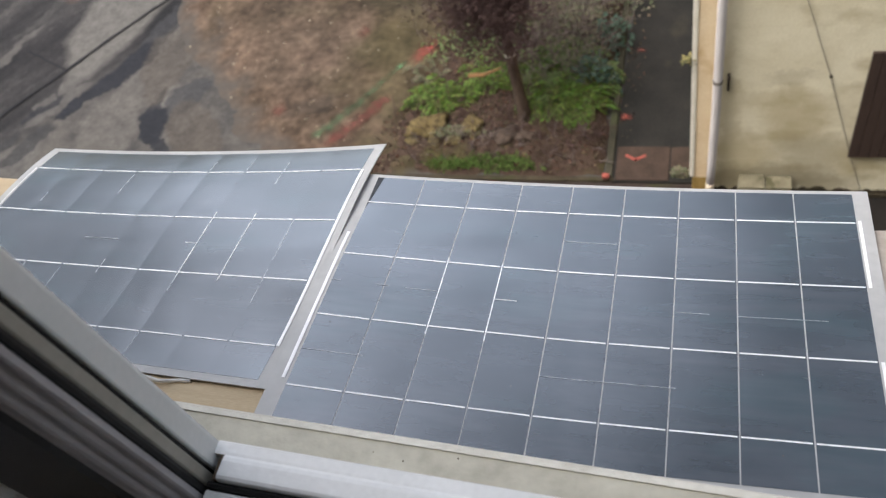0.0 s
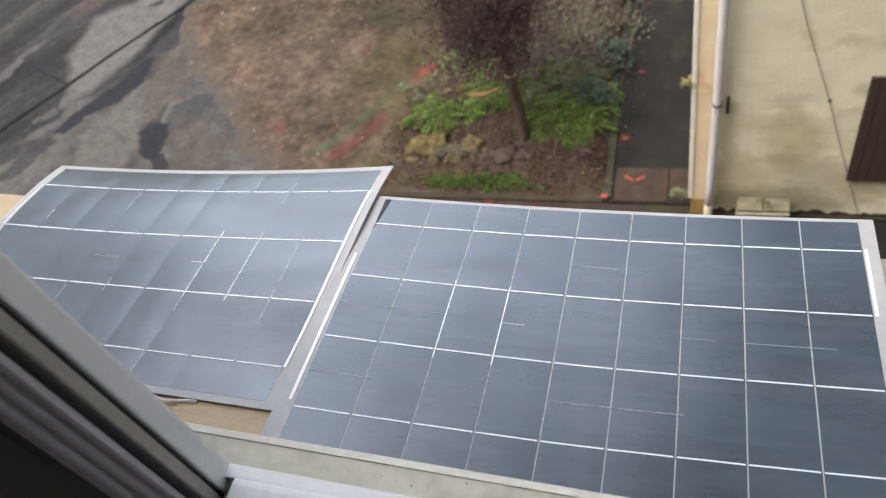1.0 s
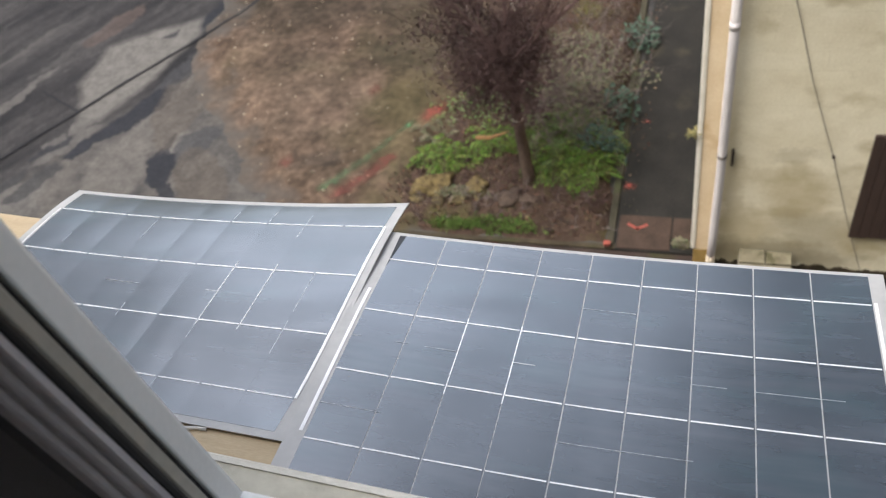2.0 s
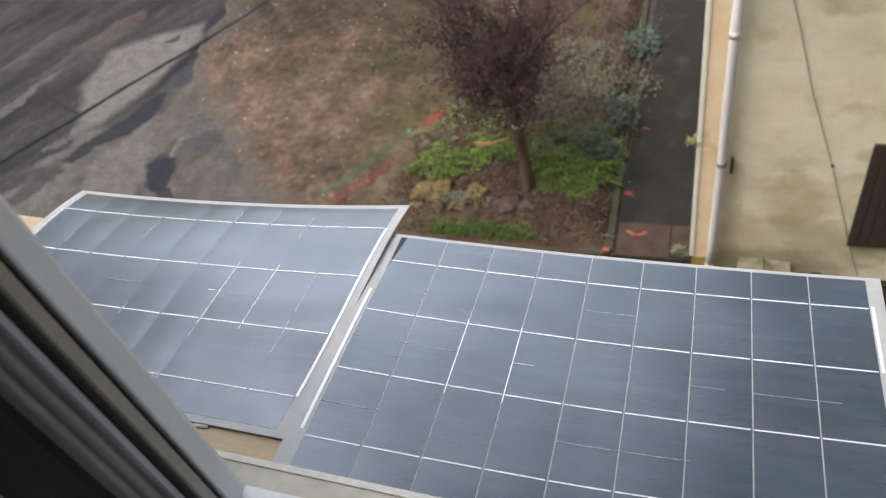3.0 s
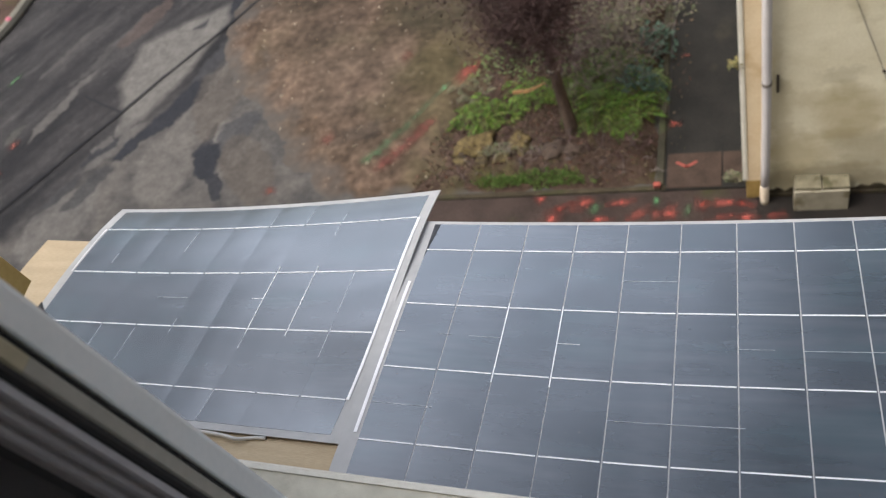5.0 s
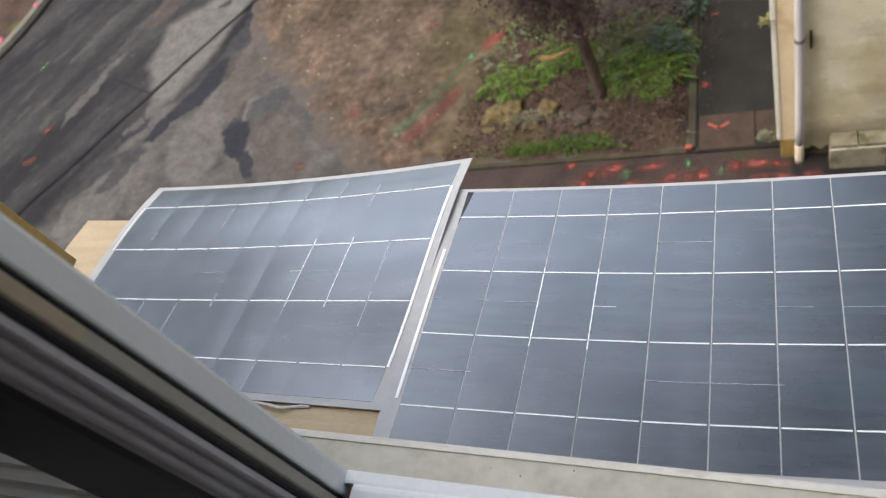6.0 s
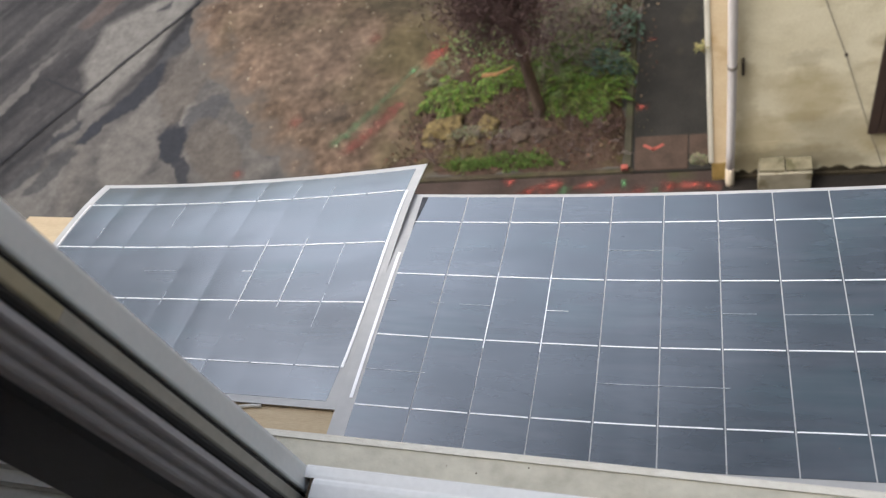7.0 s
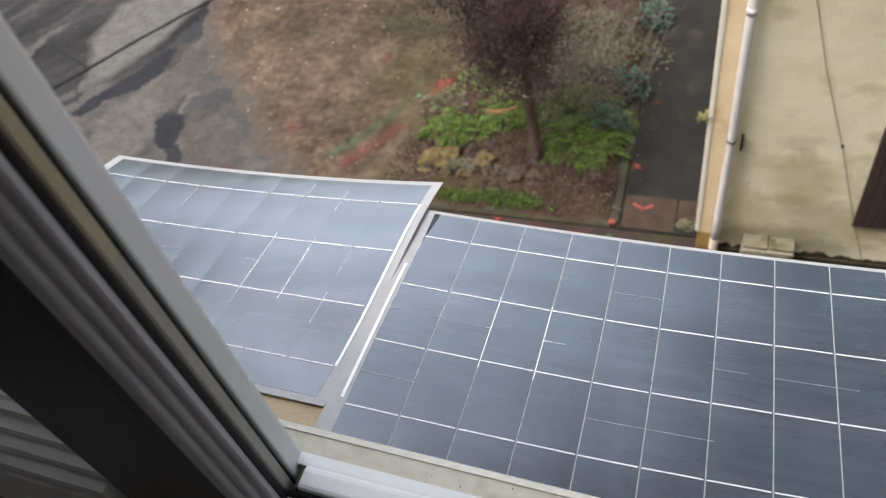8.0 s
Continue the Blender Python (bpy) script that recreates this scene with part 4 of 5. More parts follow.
def own_building():
    zs, zl = 6.9, 8.55
    x0, x1 = -1.15, 1.55
    def wall(name, *a):
        tagged(mesh_object(name, box(*a, m=B), FACADE), "ochre rendered wall of the building with the window", "wall", kind="structure")
    wall("wall_below_window", -7, 7, -0.22, 0.06, 0.0, zs)
    wall("wall_above_window", -7, 7, -0.22, 0.06, zl, 9.65)
    wall("wall_beside_window", -7, x0, -0.22, 0.06, zs, zl)
    wall("wall_beside_window", x1, 7, -0.22, 0.06, zs, zl)
    wall("wall_west", -7.25, -7, -6.0, 0.06, 0, 9.65)
    wall("wall_east", 7, 7.25, -6.0, 0.06, 0, 9.65)
    wall("wall_back", -7.25, 7.25, -6.25, -6.0, 0, 9.65)
    tagged(mesh_object("floor", box(-7, 7, -6, -0.22, 6.1, 6.25, m=B), ROOM), "dull floor of the room", "floor", kind="structure")
    tagged(mesh_object("ceiling", box(-7, 7, -6, -0.22, 8.75, 8.9, m=B), ROOM), "dull ceiling of the room", "ceiling", kind="structure")
    tagged(mesh_object("room_wall_west", box(-2.6, -2.5, -6, -0.22, 6.25, 8.75, m=B), ROOM), "grey wall of the room", "wall", kind="structure")
    tagged(mesh_object("room_wall_east", box(2.5, 2.6, -6, -0.22, 6.25, 8.75, m=B), ROOM), "grey wall of the room", "wall", kind="structure")
    tagged(mesh_object("room_wall_back", box(-2.5, 2.5, -4.1, -4.0, 6.25, 8.75, m=B), ROOM), "grey wall of the room", "wall", kind="structure")
    tagged(mesh_object("room_wall_front", box(-2.5, 2.5, -0.25, -0.221, 6.25, 7.05, m=B), ROOM), "dark room wall under the window", "wall", kind="structure")
    prof = [(-6.4, 9.6), (-3.1, 10.6), (0.14, 9.6), (0.14, 9.72), (-3.1, 10.74), (-6.4, 9.72)]
    tagged(mesh_object("roof", extrude_profile(prof, (lambda a, b, s: Vector((s, a, b)), -7.5, 7.5), B), ROOF_TILE), "clay tile roof of the building", "roof", kind="structure")
    # outer sill
    prof = [(0.122, 6.86), (0.126, 6.885), (0.122, 6.9), (0.112, 6.906), (-0.03, 6.935), (-0.03, 6.86)]
    tagged(mesh_object("window_sill", extrude_profile(prof, (lambda a, b, s: Vector((s, a, b)), -1.35, 1.75), B), SILL), "cream painted outer window sill, flaking and stained", "window sill", kind="structure")


own_building()


def window():
    w = thing("window_1", "white plastic window with its light open, seen from inside", "window", kind="structure")
    up = lambda a, b, s: Vector((a, b, s))
    side = lambda a, b, s: Vector((s, a, b))
    # the same section runs up the jamb and along the bottom rail: lip, sloping face, seal, trim, seal
    lip = [(-0.022, 0.018), (-0.0185, 0.0165), (-0.0165, 0.012), (-0.0137, -0.0125), (-0.0147, -0.0150), (-0.018, -0.0158), (-0.04, -0.0158), (-0.04, 0.018)]
    seal = [(-0.0192, -0.0160), (-0.0188, -0.0180), (-0.0192, -0.0205), (-0.0375, -0.0205), (-0.0375, -0.0160)]
    trim = [(-0.0182, -0.0207), (-0.0168, -0.0225), (-0.0166, -0.0340), (-0.0182, -0.0365), (-0.05, -0.0365), (-0.05, -0.0207)]
    edge = [(-0.0185, -0.0367), (-0.0160, -0.0380), (-0.0148, -0.0420), (-0.0165, -0.0465), (-0.03, -0.0475), (-0.03, -0.0367)]
    for name, prof, mat, label in (("jamb", lip, PVC_GREY, ""), ("seal", seal, RUBBER, "black rubber seal"), ("trim", trim, BEIGE_TRIM, "beige trim strip"), ("seal", edge, RUBBER, "black rubber seal")):
        part(name, extrude_profile(prof, (up, 6.93, 7.59 if name == "trim" else 8.5), B), mat, w, label)
    part("trim", extrude_profile(trim, (up, 7.5905, 8.5), B), YELLOW_TRIM, w, "yellow upper trim strip")
    rail = lambda name, prof, start, mat, label="": part(name, extrude_profile(prof, (side, start, 1.5), B), mat, w, label)
    rail("bottom_rail", [(0.0185, 6.93), (0.0185, 7.094), (0.0165, 7.0975), (0.004, 7.0992), (0.0002, 7.0992), (0.0002, 6.93)], -0.0165, PVC)
    rail("rail_body", [(0.0, 6.93), (0.0, 7.1), (-0.003, 7.1018), (-0.008, 7.103), (-0.026, 7.1035), (-0.030, 7.102), (-0.032, 7.097), (-0.032, 6.93)], 0.0, PVC)
    rail("seal", [(-0.0325, 6.93), (-0.0325, 7.094), (-0.036, 7.096), (-0.040, 7.0935), (-0.0415, 6.93)], -0.0125, RUBBER, "black rubber seal")
    rail("inner_rail", [(-0.042, 6.93), (-0.042, 7.089), (-0.045, 7.092), (-0.085, 7.092), (-0.09, 7.086), (-0.09, 6.93)], -0.0125, PVC)
    part("corner_gap", box(-0.0055, -0.0003, -0.0315, -0.0005, 6.94, 7.1, m=B), BROWN_DIRT, w, "dirty brown gap at the frame's corner")
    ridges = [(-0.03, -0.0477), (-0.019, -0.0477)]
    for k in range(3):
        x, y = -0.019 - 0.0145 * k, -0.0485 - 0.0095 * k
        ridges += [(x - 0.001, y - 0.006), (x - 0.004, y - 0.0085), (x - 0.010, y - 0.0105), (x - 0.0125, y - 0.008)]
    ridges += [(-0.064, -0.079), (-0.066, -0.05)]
    part("post", extrude_profile(ridges, (up, 6.93, 8.5), B), SHADED_POST_PVC, w, "ridged white post with shade in its greyed colour")
    part("sash_stile", extrude_profile([(-0.0665, -0.02), (-0.0665, -0.078), (-0.08, -0.083), (-0.235, -0.096), (-0.25, -0.09), (-0.25, 0.01), (-0.0665, 0.01)], (up, 6.93, 8.5), B), SHADE_DARK_PVC, w, "stile of the closed light, coloured dark as in shade")
    prof = [(0.01, 6.93), (0.01, 7.15), (-0.03, 7.16)]
    y, z = -0.035, 7.155
    for k in range(4):
        prof += [(y - 0.001, z), (y - 0.012, z - 0.003), (y - 0.013, z - 0.026), (y - 0.019, z - 0.027)]
        y, z = y - 0.02, z - 0.014
    prof += [(y, 6.93)]
    part("sash_rail", extrude_profile(prof, (side, -1.1, -0.2505), B), PVC, w, "grooved white lower rail of the closed light")
    pane = part("pane", box(-1.09, -0.2505, -0.012, -0.004, 7.15, 8.45, m=B), GLASS, w)
    pane.visible_shadow = False
    part("jamb", box(-1.15, -1.1, -0.07, 0.018, 6.93, 8.5, m=B), PVC, w)
    part("jamb", box(1.5, 1.55, -0.07, 0.018, 6.93, 8.5, m=B), PVC, w)
    part("head", box(-1.15, 1.55, -0.07, 0.018, 8.5, 8.56, m=B), PVC, w)


window()


def side_shutter():
    s = thing("side_shutter", "ochre painted wooden shutter standing open beside the window", "shutter")
    for k in range(4):
        part("board", box(-0.555, -0.53, -0.62 + 0.0775 * k, -0.62 + 0.0775 * (k + 1) - 0.002, 7.1, 8.45, 0.002), OCHRE, s)
    part("batten", box(-0.5295, -0.51, -0.6, -0.33, 7.3, 7.38, 0.002), OCHRE, s)


side_shutter()

# ---- the two panels on their boards ----
ROLL = Matrix(((0.9995, -0.0075, 0.0321), (0.0, 0.9736, 0.2281), (-0.033, -0.228, 0.9731)))
ORIGIN = Vector((0, 0, 6.7))
COL, ROW = 0.1005, 0.1566


def right_face(u, v, h=0.0):
    """Bowed across, with the near left corner lifted where it rests on the other panel's edge."""
    s, w = (u - 0.45) / 0.45, max(0.0, 0.02 - v) / 0.2
    lift = 0.0122 * w * w / (w * w + 0.35) * min(1.0, max(0.0, -s))
    return ROLL @ Vector((u, v, -0.005 + 0.008 * s * s + lift + h)) + ORIGIN


LEFT_TURN = Matrix.Rotation(Vector((0.0491, -0.0831, -0.0695)).length, 3, Vector((0.0491, -0.0831, -0.0695)))


DOWN = Vector((0.57, -1.2, 1.0))


def left_face(u, v, h=0.0):
    """u runs from 0 at the right-hand cells to -0.9 at the far side; the sheet sags and twists a little."""
    s, w = u / 0.9, (v + 0.235) / 0.33
    z = 0.024 * (s * s + s) * (1 + 1.38 * w) + 0.0184 * s * w - (0.0021 - 0.0059 * s) * (w * w - 1) - 0.0191 * (w * w * w - w)
    p = LEFT_TURN @ Vector((u * 0.9559, v * 0.9559, z)) + Vector((-0.0265, 0.0684, 0.024))
    ramp = lambda a: (lambda t: t * t * (3 - 2 * t))(min(1.0, max(0.0, a)))
    # the inner upper corner presses down towards its neighbour, sliding outwards as it sinks
    p -= DOWN * 0.021 * ramp((u + 0.62) / 0.62) * ramp((v + 0.33) / 0.33)
    return ROLL @ (p + LEFT_TURN @ Vector((0, 0, h))) + ORIGIN


def sheet(face, u0, u1, v0, v1, nu, nv, h0, h1, warp=None):
    """A curved slab on a panel's surface, from height h0 to h1 above it."""
    bm = bmesh.new()
    rows = []
    for h in (h1, h0):
        rows.append([[bm.verts.new(face(u0 + (u1 - u0) * i / nu, v0 + (v1 - v0) * j / nv, h + (warp(i / nu, j / nv) if warp else 0))) for i in range(nu + 1)] for j in range(nv + 1)])
    t, b = rows
    for j in range(nv):
        for i in range(nu):
            bm.faces.new((t[j][i], t[j][i + 1], t[j + 1][i + 1], t[j + 1][i]))
            bm.faces.new((b[j][i], b[j + 1][i], b[j + 1][i + 1], b[j][i + 1]))
    rim = lambda g: g[0][:-1] + [r[-1] for r in g[:-1]] + g[-1][:0:-1] + [r[0] for r in g[:0:-1]]
    hi, lo = [bm.verts.new(v.co) for v in rim(t)], [bm.verts.new(v.co) for v in rim(b)]
    for k in range(len(hi)):
        bm.faces.new((hi[k], lo[k], lo[(k + 1) % len(lo)], hi[(k + 1) % len(hi)]))
    return bm


def solar_panel(face, first, margins, gap, wave, label, buses, wires, seed, hairs, overlap=False):
    """36 cells in nine columns and four rows on a bendy sheet; each cell has its tinned ribbon."""
    rng = random.Random(seed)
    p = thing("solar_panel", label, "solar panel", "solar panels")
    lo, hi, bottom, top = margins
    bends = [rng.uniform(0.4, 1.3) * (1.0 if overlap or c < 6 else 0.35) for c in range(9)]
    # the rim of the lower sheet runs on under its neighbour towards the upper end
    tuck = (lambda v: 0.02 * min(1.0, max(0.0, (v + 0.06) / 0.08))) if overlap else (lambda v: 0.0)
    part("backsheet", sheet(lambda u, v, h: face(u - (tuck(v) if u < lo + 1e-6 else 0.0), v, h), lo, hi, bottom, top, 40, 48, -0.0025, 0.0), BACKSHEET, p, smooth=True)
    for r in range(4):
        for c in range(9):
            u0, v0 = first + c * COL, -r * ROW
            bend = wave * bends[c]
            ta = rng.uniform(-0.5, 0.5) * wave * (0.3 if overlap is False else 1.0)
            warp = lambda a, b, k=bend, p=ta: k * 4 * a * (1 - a) + p * (a - 0.5)
            g0, g1 = (gap * (0.8 if 0 < q < 4 and r > 1 else 1.0) for q in (c, c + 1))
            cell = part("cell", sheet(face, u0 + g0, u0 + COL - g1, v0 - ROW / 2, v0 + ROW / 2, 8, 10, 0.0001, 0.0005, warp), CELL, p, smooth=True)
            part("ribbon", sheet(face, u0 + 0.002, u0 + COL - 0.003, v0 - 0.0013, v0 + 0.0013, 8, 1, 0.0004, 0.0013, lambda a, b, w=warp: w(a, 0.5)), RIBBON, cell)
    for u, v0, v1, w in buses:
        part("bus_bar", sheet(face, u - w / 2, u + w / 2, v0, v1, 1, 12, 0.0006, 0.0014), RIBBON, p)
    for u0, u1, v0, v1 in wires:
        part("stray_ribbon", sheet(face, u0, u1, v0, v1, 2, 6, 0.0003, 0.001 + 0.4 * wave), RIBBON, p)
    for u0, u1, v0, v1 in hairs:
        part("hairline", sheet(face, u0, u1, v0, v1, 4, 10, 0.0003, 0.0008 + (1.2 * wave if u1 - u0 > 0.01 else 0)), HAIR, p, "faint pale crack line")
    return p


h1, h2, h3, h4 = 0, -ROW, -2 * ROW, -3 * ROW
RIGHT_HAIRS = [(a, b, v - 0.0003, v + 0.0003) for a, b, v in ((0.0, 0.018, h2 - 0.072), (0.14, 0.198, h2 - 0.074), (0.085, 0.11, h2 - 0.073), (0.402, 0.5, h1 - 0.078), (0.605, 0.66, h2 - 0.078),
                                                             (0.704, 0.84, h2 - 0.079), (0.403, 0.612, h3 - 0.079), (0.0, 0.11, h3 - 0.08))]
hair_rng = random.Random(77)
LEFT_HAIRS = []
for k in range(1, 9):
    for r in range(4):
        if hair_rng.random() < 0.6:
            top = -ROW * r + hair_rng.uniform(-0.02, 0.07)
            LEFT_HAIRS.append((-k * COL - 0.0005, -k * COL + 0.0005, max(-0.545, top - hair_rng.uniform(0.03, 0.13)), min(top, 0.075)))
LEFT_HAIRS += [(-5.95 * COL, -5.05 * COL, h2 - 0.0753, h2 - 0.0747)]
solar_panel(right_face, 0.0, (-0.03, 0.93, -0.565, 0.088), 0.0011, 0.0004, "grey-blue bendy solar panel with thin white grid lines on the board",
            [(-0.008, h4 + 0.012, h2 + 0.06, 0.006), (0.909, h2 - 0.001, h1 + 0.006, 0.0052), (0.909, h4, h3, 0.0052)],
            [(2 * COL - 0.001, 2 * COL + 0.001, h3 - 0.018, h2 + 0.012), (3 * COL - 0.001, 3 * COL + 0.001, h3 - 0.02, h2 + 0.01),
             (3 * COL, 3 * COL + 0.04, h2 - 0.0805, h2 - 0.0795)], 1, RIGHT_HAIRS, True)
solar_panel(left_face, -9 * COL, (-9 * COL - 0.027, 0.024, -0.565, 0.095), 0.00002, 0.0006, "grey-blue bendy solar panel sagging, with wavy cells, overlapping the other",
            [(0.003, h4, h1, 0.006), (-9 * COL - 0.006, h2, h1, 0.003), (-9 * COL - 0.006, h4, h3, 0.003)],
            [(-2 * COL - 0.0009, -2 * COL + 0.0009, h3 - 0.015, h2 + 0.018), (-3 * COL - 0.0009, -3 * COL + 0.0009, h3 - 0.015, h2 + 0.018),
             (-3 * COL - 0.03, -3 * COL, h2 - 0.075, h2 - 0.074)], 2, LEFT_HAIRS)


def painted_reflection():
    """Narrow wedge down the first cell's outer edge, painting the other panel's dark reflection."""
    p = next(o for o in bpy.data.objects if o.name == "solar_panel")
    wedge = lambda a, v, h=0.0: right_face(0.0008 + a * max(0.02, (v + 0.02) / 0.098), v, h)
    part("reflection_wedge", sheet(wedge, 0.0, 0.013, -0.02, 0.0775, 2, 10, 0.0006, 0.0012), REFLECTION_DARK, p, "dark reflection of the other panel painted on the first cell")


painted_reflection()


def folded(a, v, h=0.0):
    """From the panel's edge inwards; narrow at its upper end."""
    return left_face(-9 * COL - 0.027 + a * min(1.0, max(0.05, (-0.262 - v) / 0.06)), v, h)


tagged(mesh_object("black_tape", sheet(folded, 0.0, 0.072, -0.43, -0.262, 6, 16, 0.0022, 0.0027), RUBBER), "black tape folded over the panel's edge", "tape")


def board_face(u, v, h=0.0):
    """The board under the sagging panel: its free end narrows so that it slips under the other panel, and its front edge lies close under the sheet."""
    return left_face(min(u, 0.075 - 0.135 * min(1.0, max(0.0, (v + 0.6) / 0.3))), v, h + 0.02 * min(1.0, max(0.0, (-v - 0.45) / 0.1)))


def boards():
    tagged(mesh_object("roof_board", sheet(right_face, -0.03, 1.25, -0.62, -0.004, 4, 2, -0.03, -0.012), OLD_BOARD), "weathered grey-brown board carrying the solar panels", "board")
    tagged(mesh_object("roof_board", sheet(board_face, -1.12, 0.075, -0.68, -0.02, 16, 8, -0.042, -0.026), BOARD), "bare plywood board carrying the sagging solar panel", "board")
    for u in (-0.9, -0.1, 0.35, 1.05):
        f = right_face if u > 0 else left_face
        a, b = f(u, -0.1, -0.03), Vector((f(u, -0.5, -0.03).x, -0.6, 5.9))
        tagged(mesh_object("bracket", tube([a, b], 0.02, 4), STEEL), "steel strut holding the board to the wall", "bracket")


boards()


def panel_cable():
    path = ((-0.42, -0.556), (-0.36, -0.56), (-0.31, -0.564), (-0.27, -0.566), (-0.24, -0.567), (-0.21, -0.57), (-0.19, -0.574), (-0.175, -0.573), (-0.165, -0.566), (-0.15, -0.563), (-0.13, -0.562))
    pts = [left_face(u, v - 0.006, 0.0015 if k < 8 else -0.004) for k, (u, v) in enumerate(path)]
    return tagged(mesh_object("panel_cable", tube(pts, 0.0035, 8), CABLE_WHITE, True), "white cable looping out under the sagging panel", "cable")


panel_cable()


def specks():
    """Grit and droppings on the panels and the sill."""
    rng = random.Random(88)
    verts, faces = [], []
    def dot(p, r, up):
        i, a = len(verts), up.orthogonal().normalized()
        b = up.cross(a)
        verts.extend([(p + (a * math.cos(t) + b * math.sin(t)) * r * rng.uniform(0.6, 1.2))[:] for t in (0.0, 1.05, 2.1, 3.15, 4.2, 5.2)] + [(p + up * r * 0.6)[:]])
        faces.extend([(i + k, i + (k + 1) % 6, i + 6) for k in range(6)])
    for k in range(20):
        dot(right_face(rng.uniform(0.02, 0.88), rng.uniform(-0.53, 0.06), 0.001), rng.uniform(0.0004, 0.0012), ROLL @ Vector((0, 0, 1)))
        dot(left_face(rng.uniform(-0.86, -0.02), rng.uniform(-0.53, 0.06), 0.0015), rng.uniform(0.0004, 0.0012), ROLL @ Vector((0, 0, 1)))
    for k in range(26):
        y = rng.uniform(0.025, 0.124)
        dot(B @ Vector((rng.uniform(-0.2, 1.4), y, 6.906 + (0.118 - y) * 0.196)), rng.uniform(0.0005, 0.0015), Vector((0, 0, 1)))
    scatter("grit", verts, faces, BROWN_DIRT, "dark specks of grit on the panels and sill", "grit")


specks()
tagged(mesh_object("sill_edge", extrude_profile([(0.1265, 6.884), (0.1265, 6.9), (0.122, 6.9075), (0.113, 6.9085), (0.113, 6.9065), (0.1225, 6.9)], (lambda a, b, s: Vector((s, a, b)), -1.35, 1.75), B), WHITE_EDGE), "pale strip along the front edge of the window sill", "window sill", kind="structure")

# ---- plants ----
def grow(bm, p, d, length, radius, level, rng, sides, spread, droop):
    n = 4
    pts, rad = [p], [radius]
    for k in range(n):
        d = (d + rand_dir(rng) * 0.16 + Vector((0, 0, droop))).normalized()
        pts.append(pts[-1] + d * length / n)
        rad.append(radius * (1 - 0.55 * (k + 1) / n))
    add_tube(bm, pts, rad, sides, False)
    if level == 0:
        return
    for k in range(5 if level > 1 else 7):
        i = rng.randint(1, n)
        nd = (d + rand_dir(rng, -0.3, 1.0) * spread).normalized()
        grow(bm, pts[i], nd, length * rng.uniform(0.5, 0.75), rad[i] * 0.6, level - 1, rng, 4 if level > 1 else 3, spread, droop)


def tree():
    t = thing("tree", "small tree with dark withered leaves and twigs in the garden", "tree")
    rng = random.Random(5)
    part("trunk", tube([(-1.405, 6.06, 0.0), (-1.43, 6.11, 0.3), (-1.478, 6.2, 0.8), (-1.503, 6.25, 1.3), (-1.52, 6.26, 1.9)], [0.1, 0.075, 0.066, 0.06, 0.05], 12), BARK, t, smooth=True)
    part("bark_band", tube([(-1.4915, 6.226, 1.06), (-1.4925, 6.228, 1.085)], 0.0655, 12), BIRCH, t, "pale tape round the trunk")
    bm = bmesh.new()
    for k in range(34):
        a = radians(rng.uniform(0, 360))
        d = Vector((math.cos(a), math.sin(a), rng.uniform(-0.1, 1.2))).normalized()
        grow(bm, Vector((-1.51, 6.25, rng.uniform(1.35, 1.95))), d, rng.uniform(0.3, 0.62), 0.015, 3, rng, 5, 1.0, 0.0)
    for d, n in ((Vector((-0.75, 0.4, 0.5)), 1.1), (Vector((-0.6, 0.3, 0.75)), 0.9), (Vector((-0.1, 0.5, 0.9)), 1.2), (Vector((0.75, 0.4, 0.45)), 1.2), (Vector((0.6, 0.0, 0.5)), 0.9)):
        grow(bm, Vector((-1.52, 6.25, 1.85)), d.normalized(), n, 0.026, 3, rng, 5, 0.9, 0.0)
    crown = part("crown", bm, TWIG, t, "dark brown tangled twigs")
    v, f = [], []
    while len(f) < 18000:
        o = Vector((rng.gauss(0, 0.45), rng.gauss(0, 0.4), rng.gauss(0, 0.36)))
        p = Vector((-1.56, 6.36, 1.78)) + o
        if (o.x / 0.45) ** 2 + (o.y / 0.4) ** 2 + (o.z / 0.36) ** 2 > 5.0 or p.x > -1.12 + 0.1 * rng.gauss(0, 1) or p.z < 1.2 + 0.3 * abs(p.x + 1.55) or noise.noise(p * 3.2) + 0.5 * noise.noise(p * 7.0) < -0.12:
            continue
        leaf(v, f, p, rand_dir(rng), rand_dir(rng), rng.uniform(0.02, 0.05), rng.uniform(0.013, 0.028))
    while len(f) < 23000:
        # a looser tuft on the long limb
        p = Vector((rng.gauss(-2.1, 0.3), rng.gauss(6.65, 0.25), rng.gauss(2.2, 0.22)))
        if noise.noise(p * 3.2) + 0.5 * noise.noise(p * 7.0) > 0.0:
            leaf(v, f, p, rand_dir(rng), rand_dir(rng), rng.uniform(0.02, 0.05), rng.uniform(0.013, 0.028))
    scatter("withered_leaves", v, f, DEAD_LEAF, "withered dark brown leaves", "", "", crown)


tree()


def clump(name, cx, cy, rx, ry, height, count, size, mat, label, seed, category="plant", slim=1.0):
    rng = random.Random(seed)
    v, f = [], []
    for k in range(count):
        a, r = rng.uniform(0, 2 * math.pi), math.sqrt(rng.random())
        r *= 0.75 + 0.5 * fbm(math.cos(a), math.sin(a), 1.5, seed)
        x, y = cx + rx * r * math.cos(a), cy + ry * r * math.sin(a)
        z = bed_top(x, y) + height * rng.random() ** 0.7 * max(0.15, 1 - r * r)
        leaf(v, f, Vector((x, y, z)), rand_dir(rng, -0.35, 0.6), Vector((0, 0, 1)), size * rng.uniform(0.6, 1.3), size * slim * rng.uniform(0.35, 0.6))
    return scatter(name, v, f, mat, label, category)


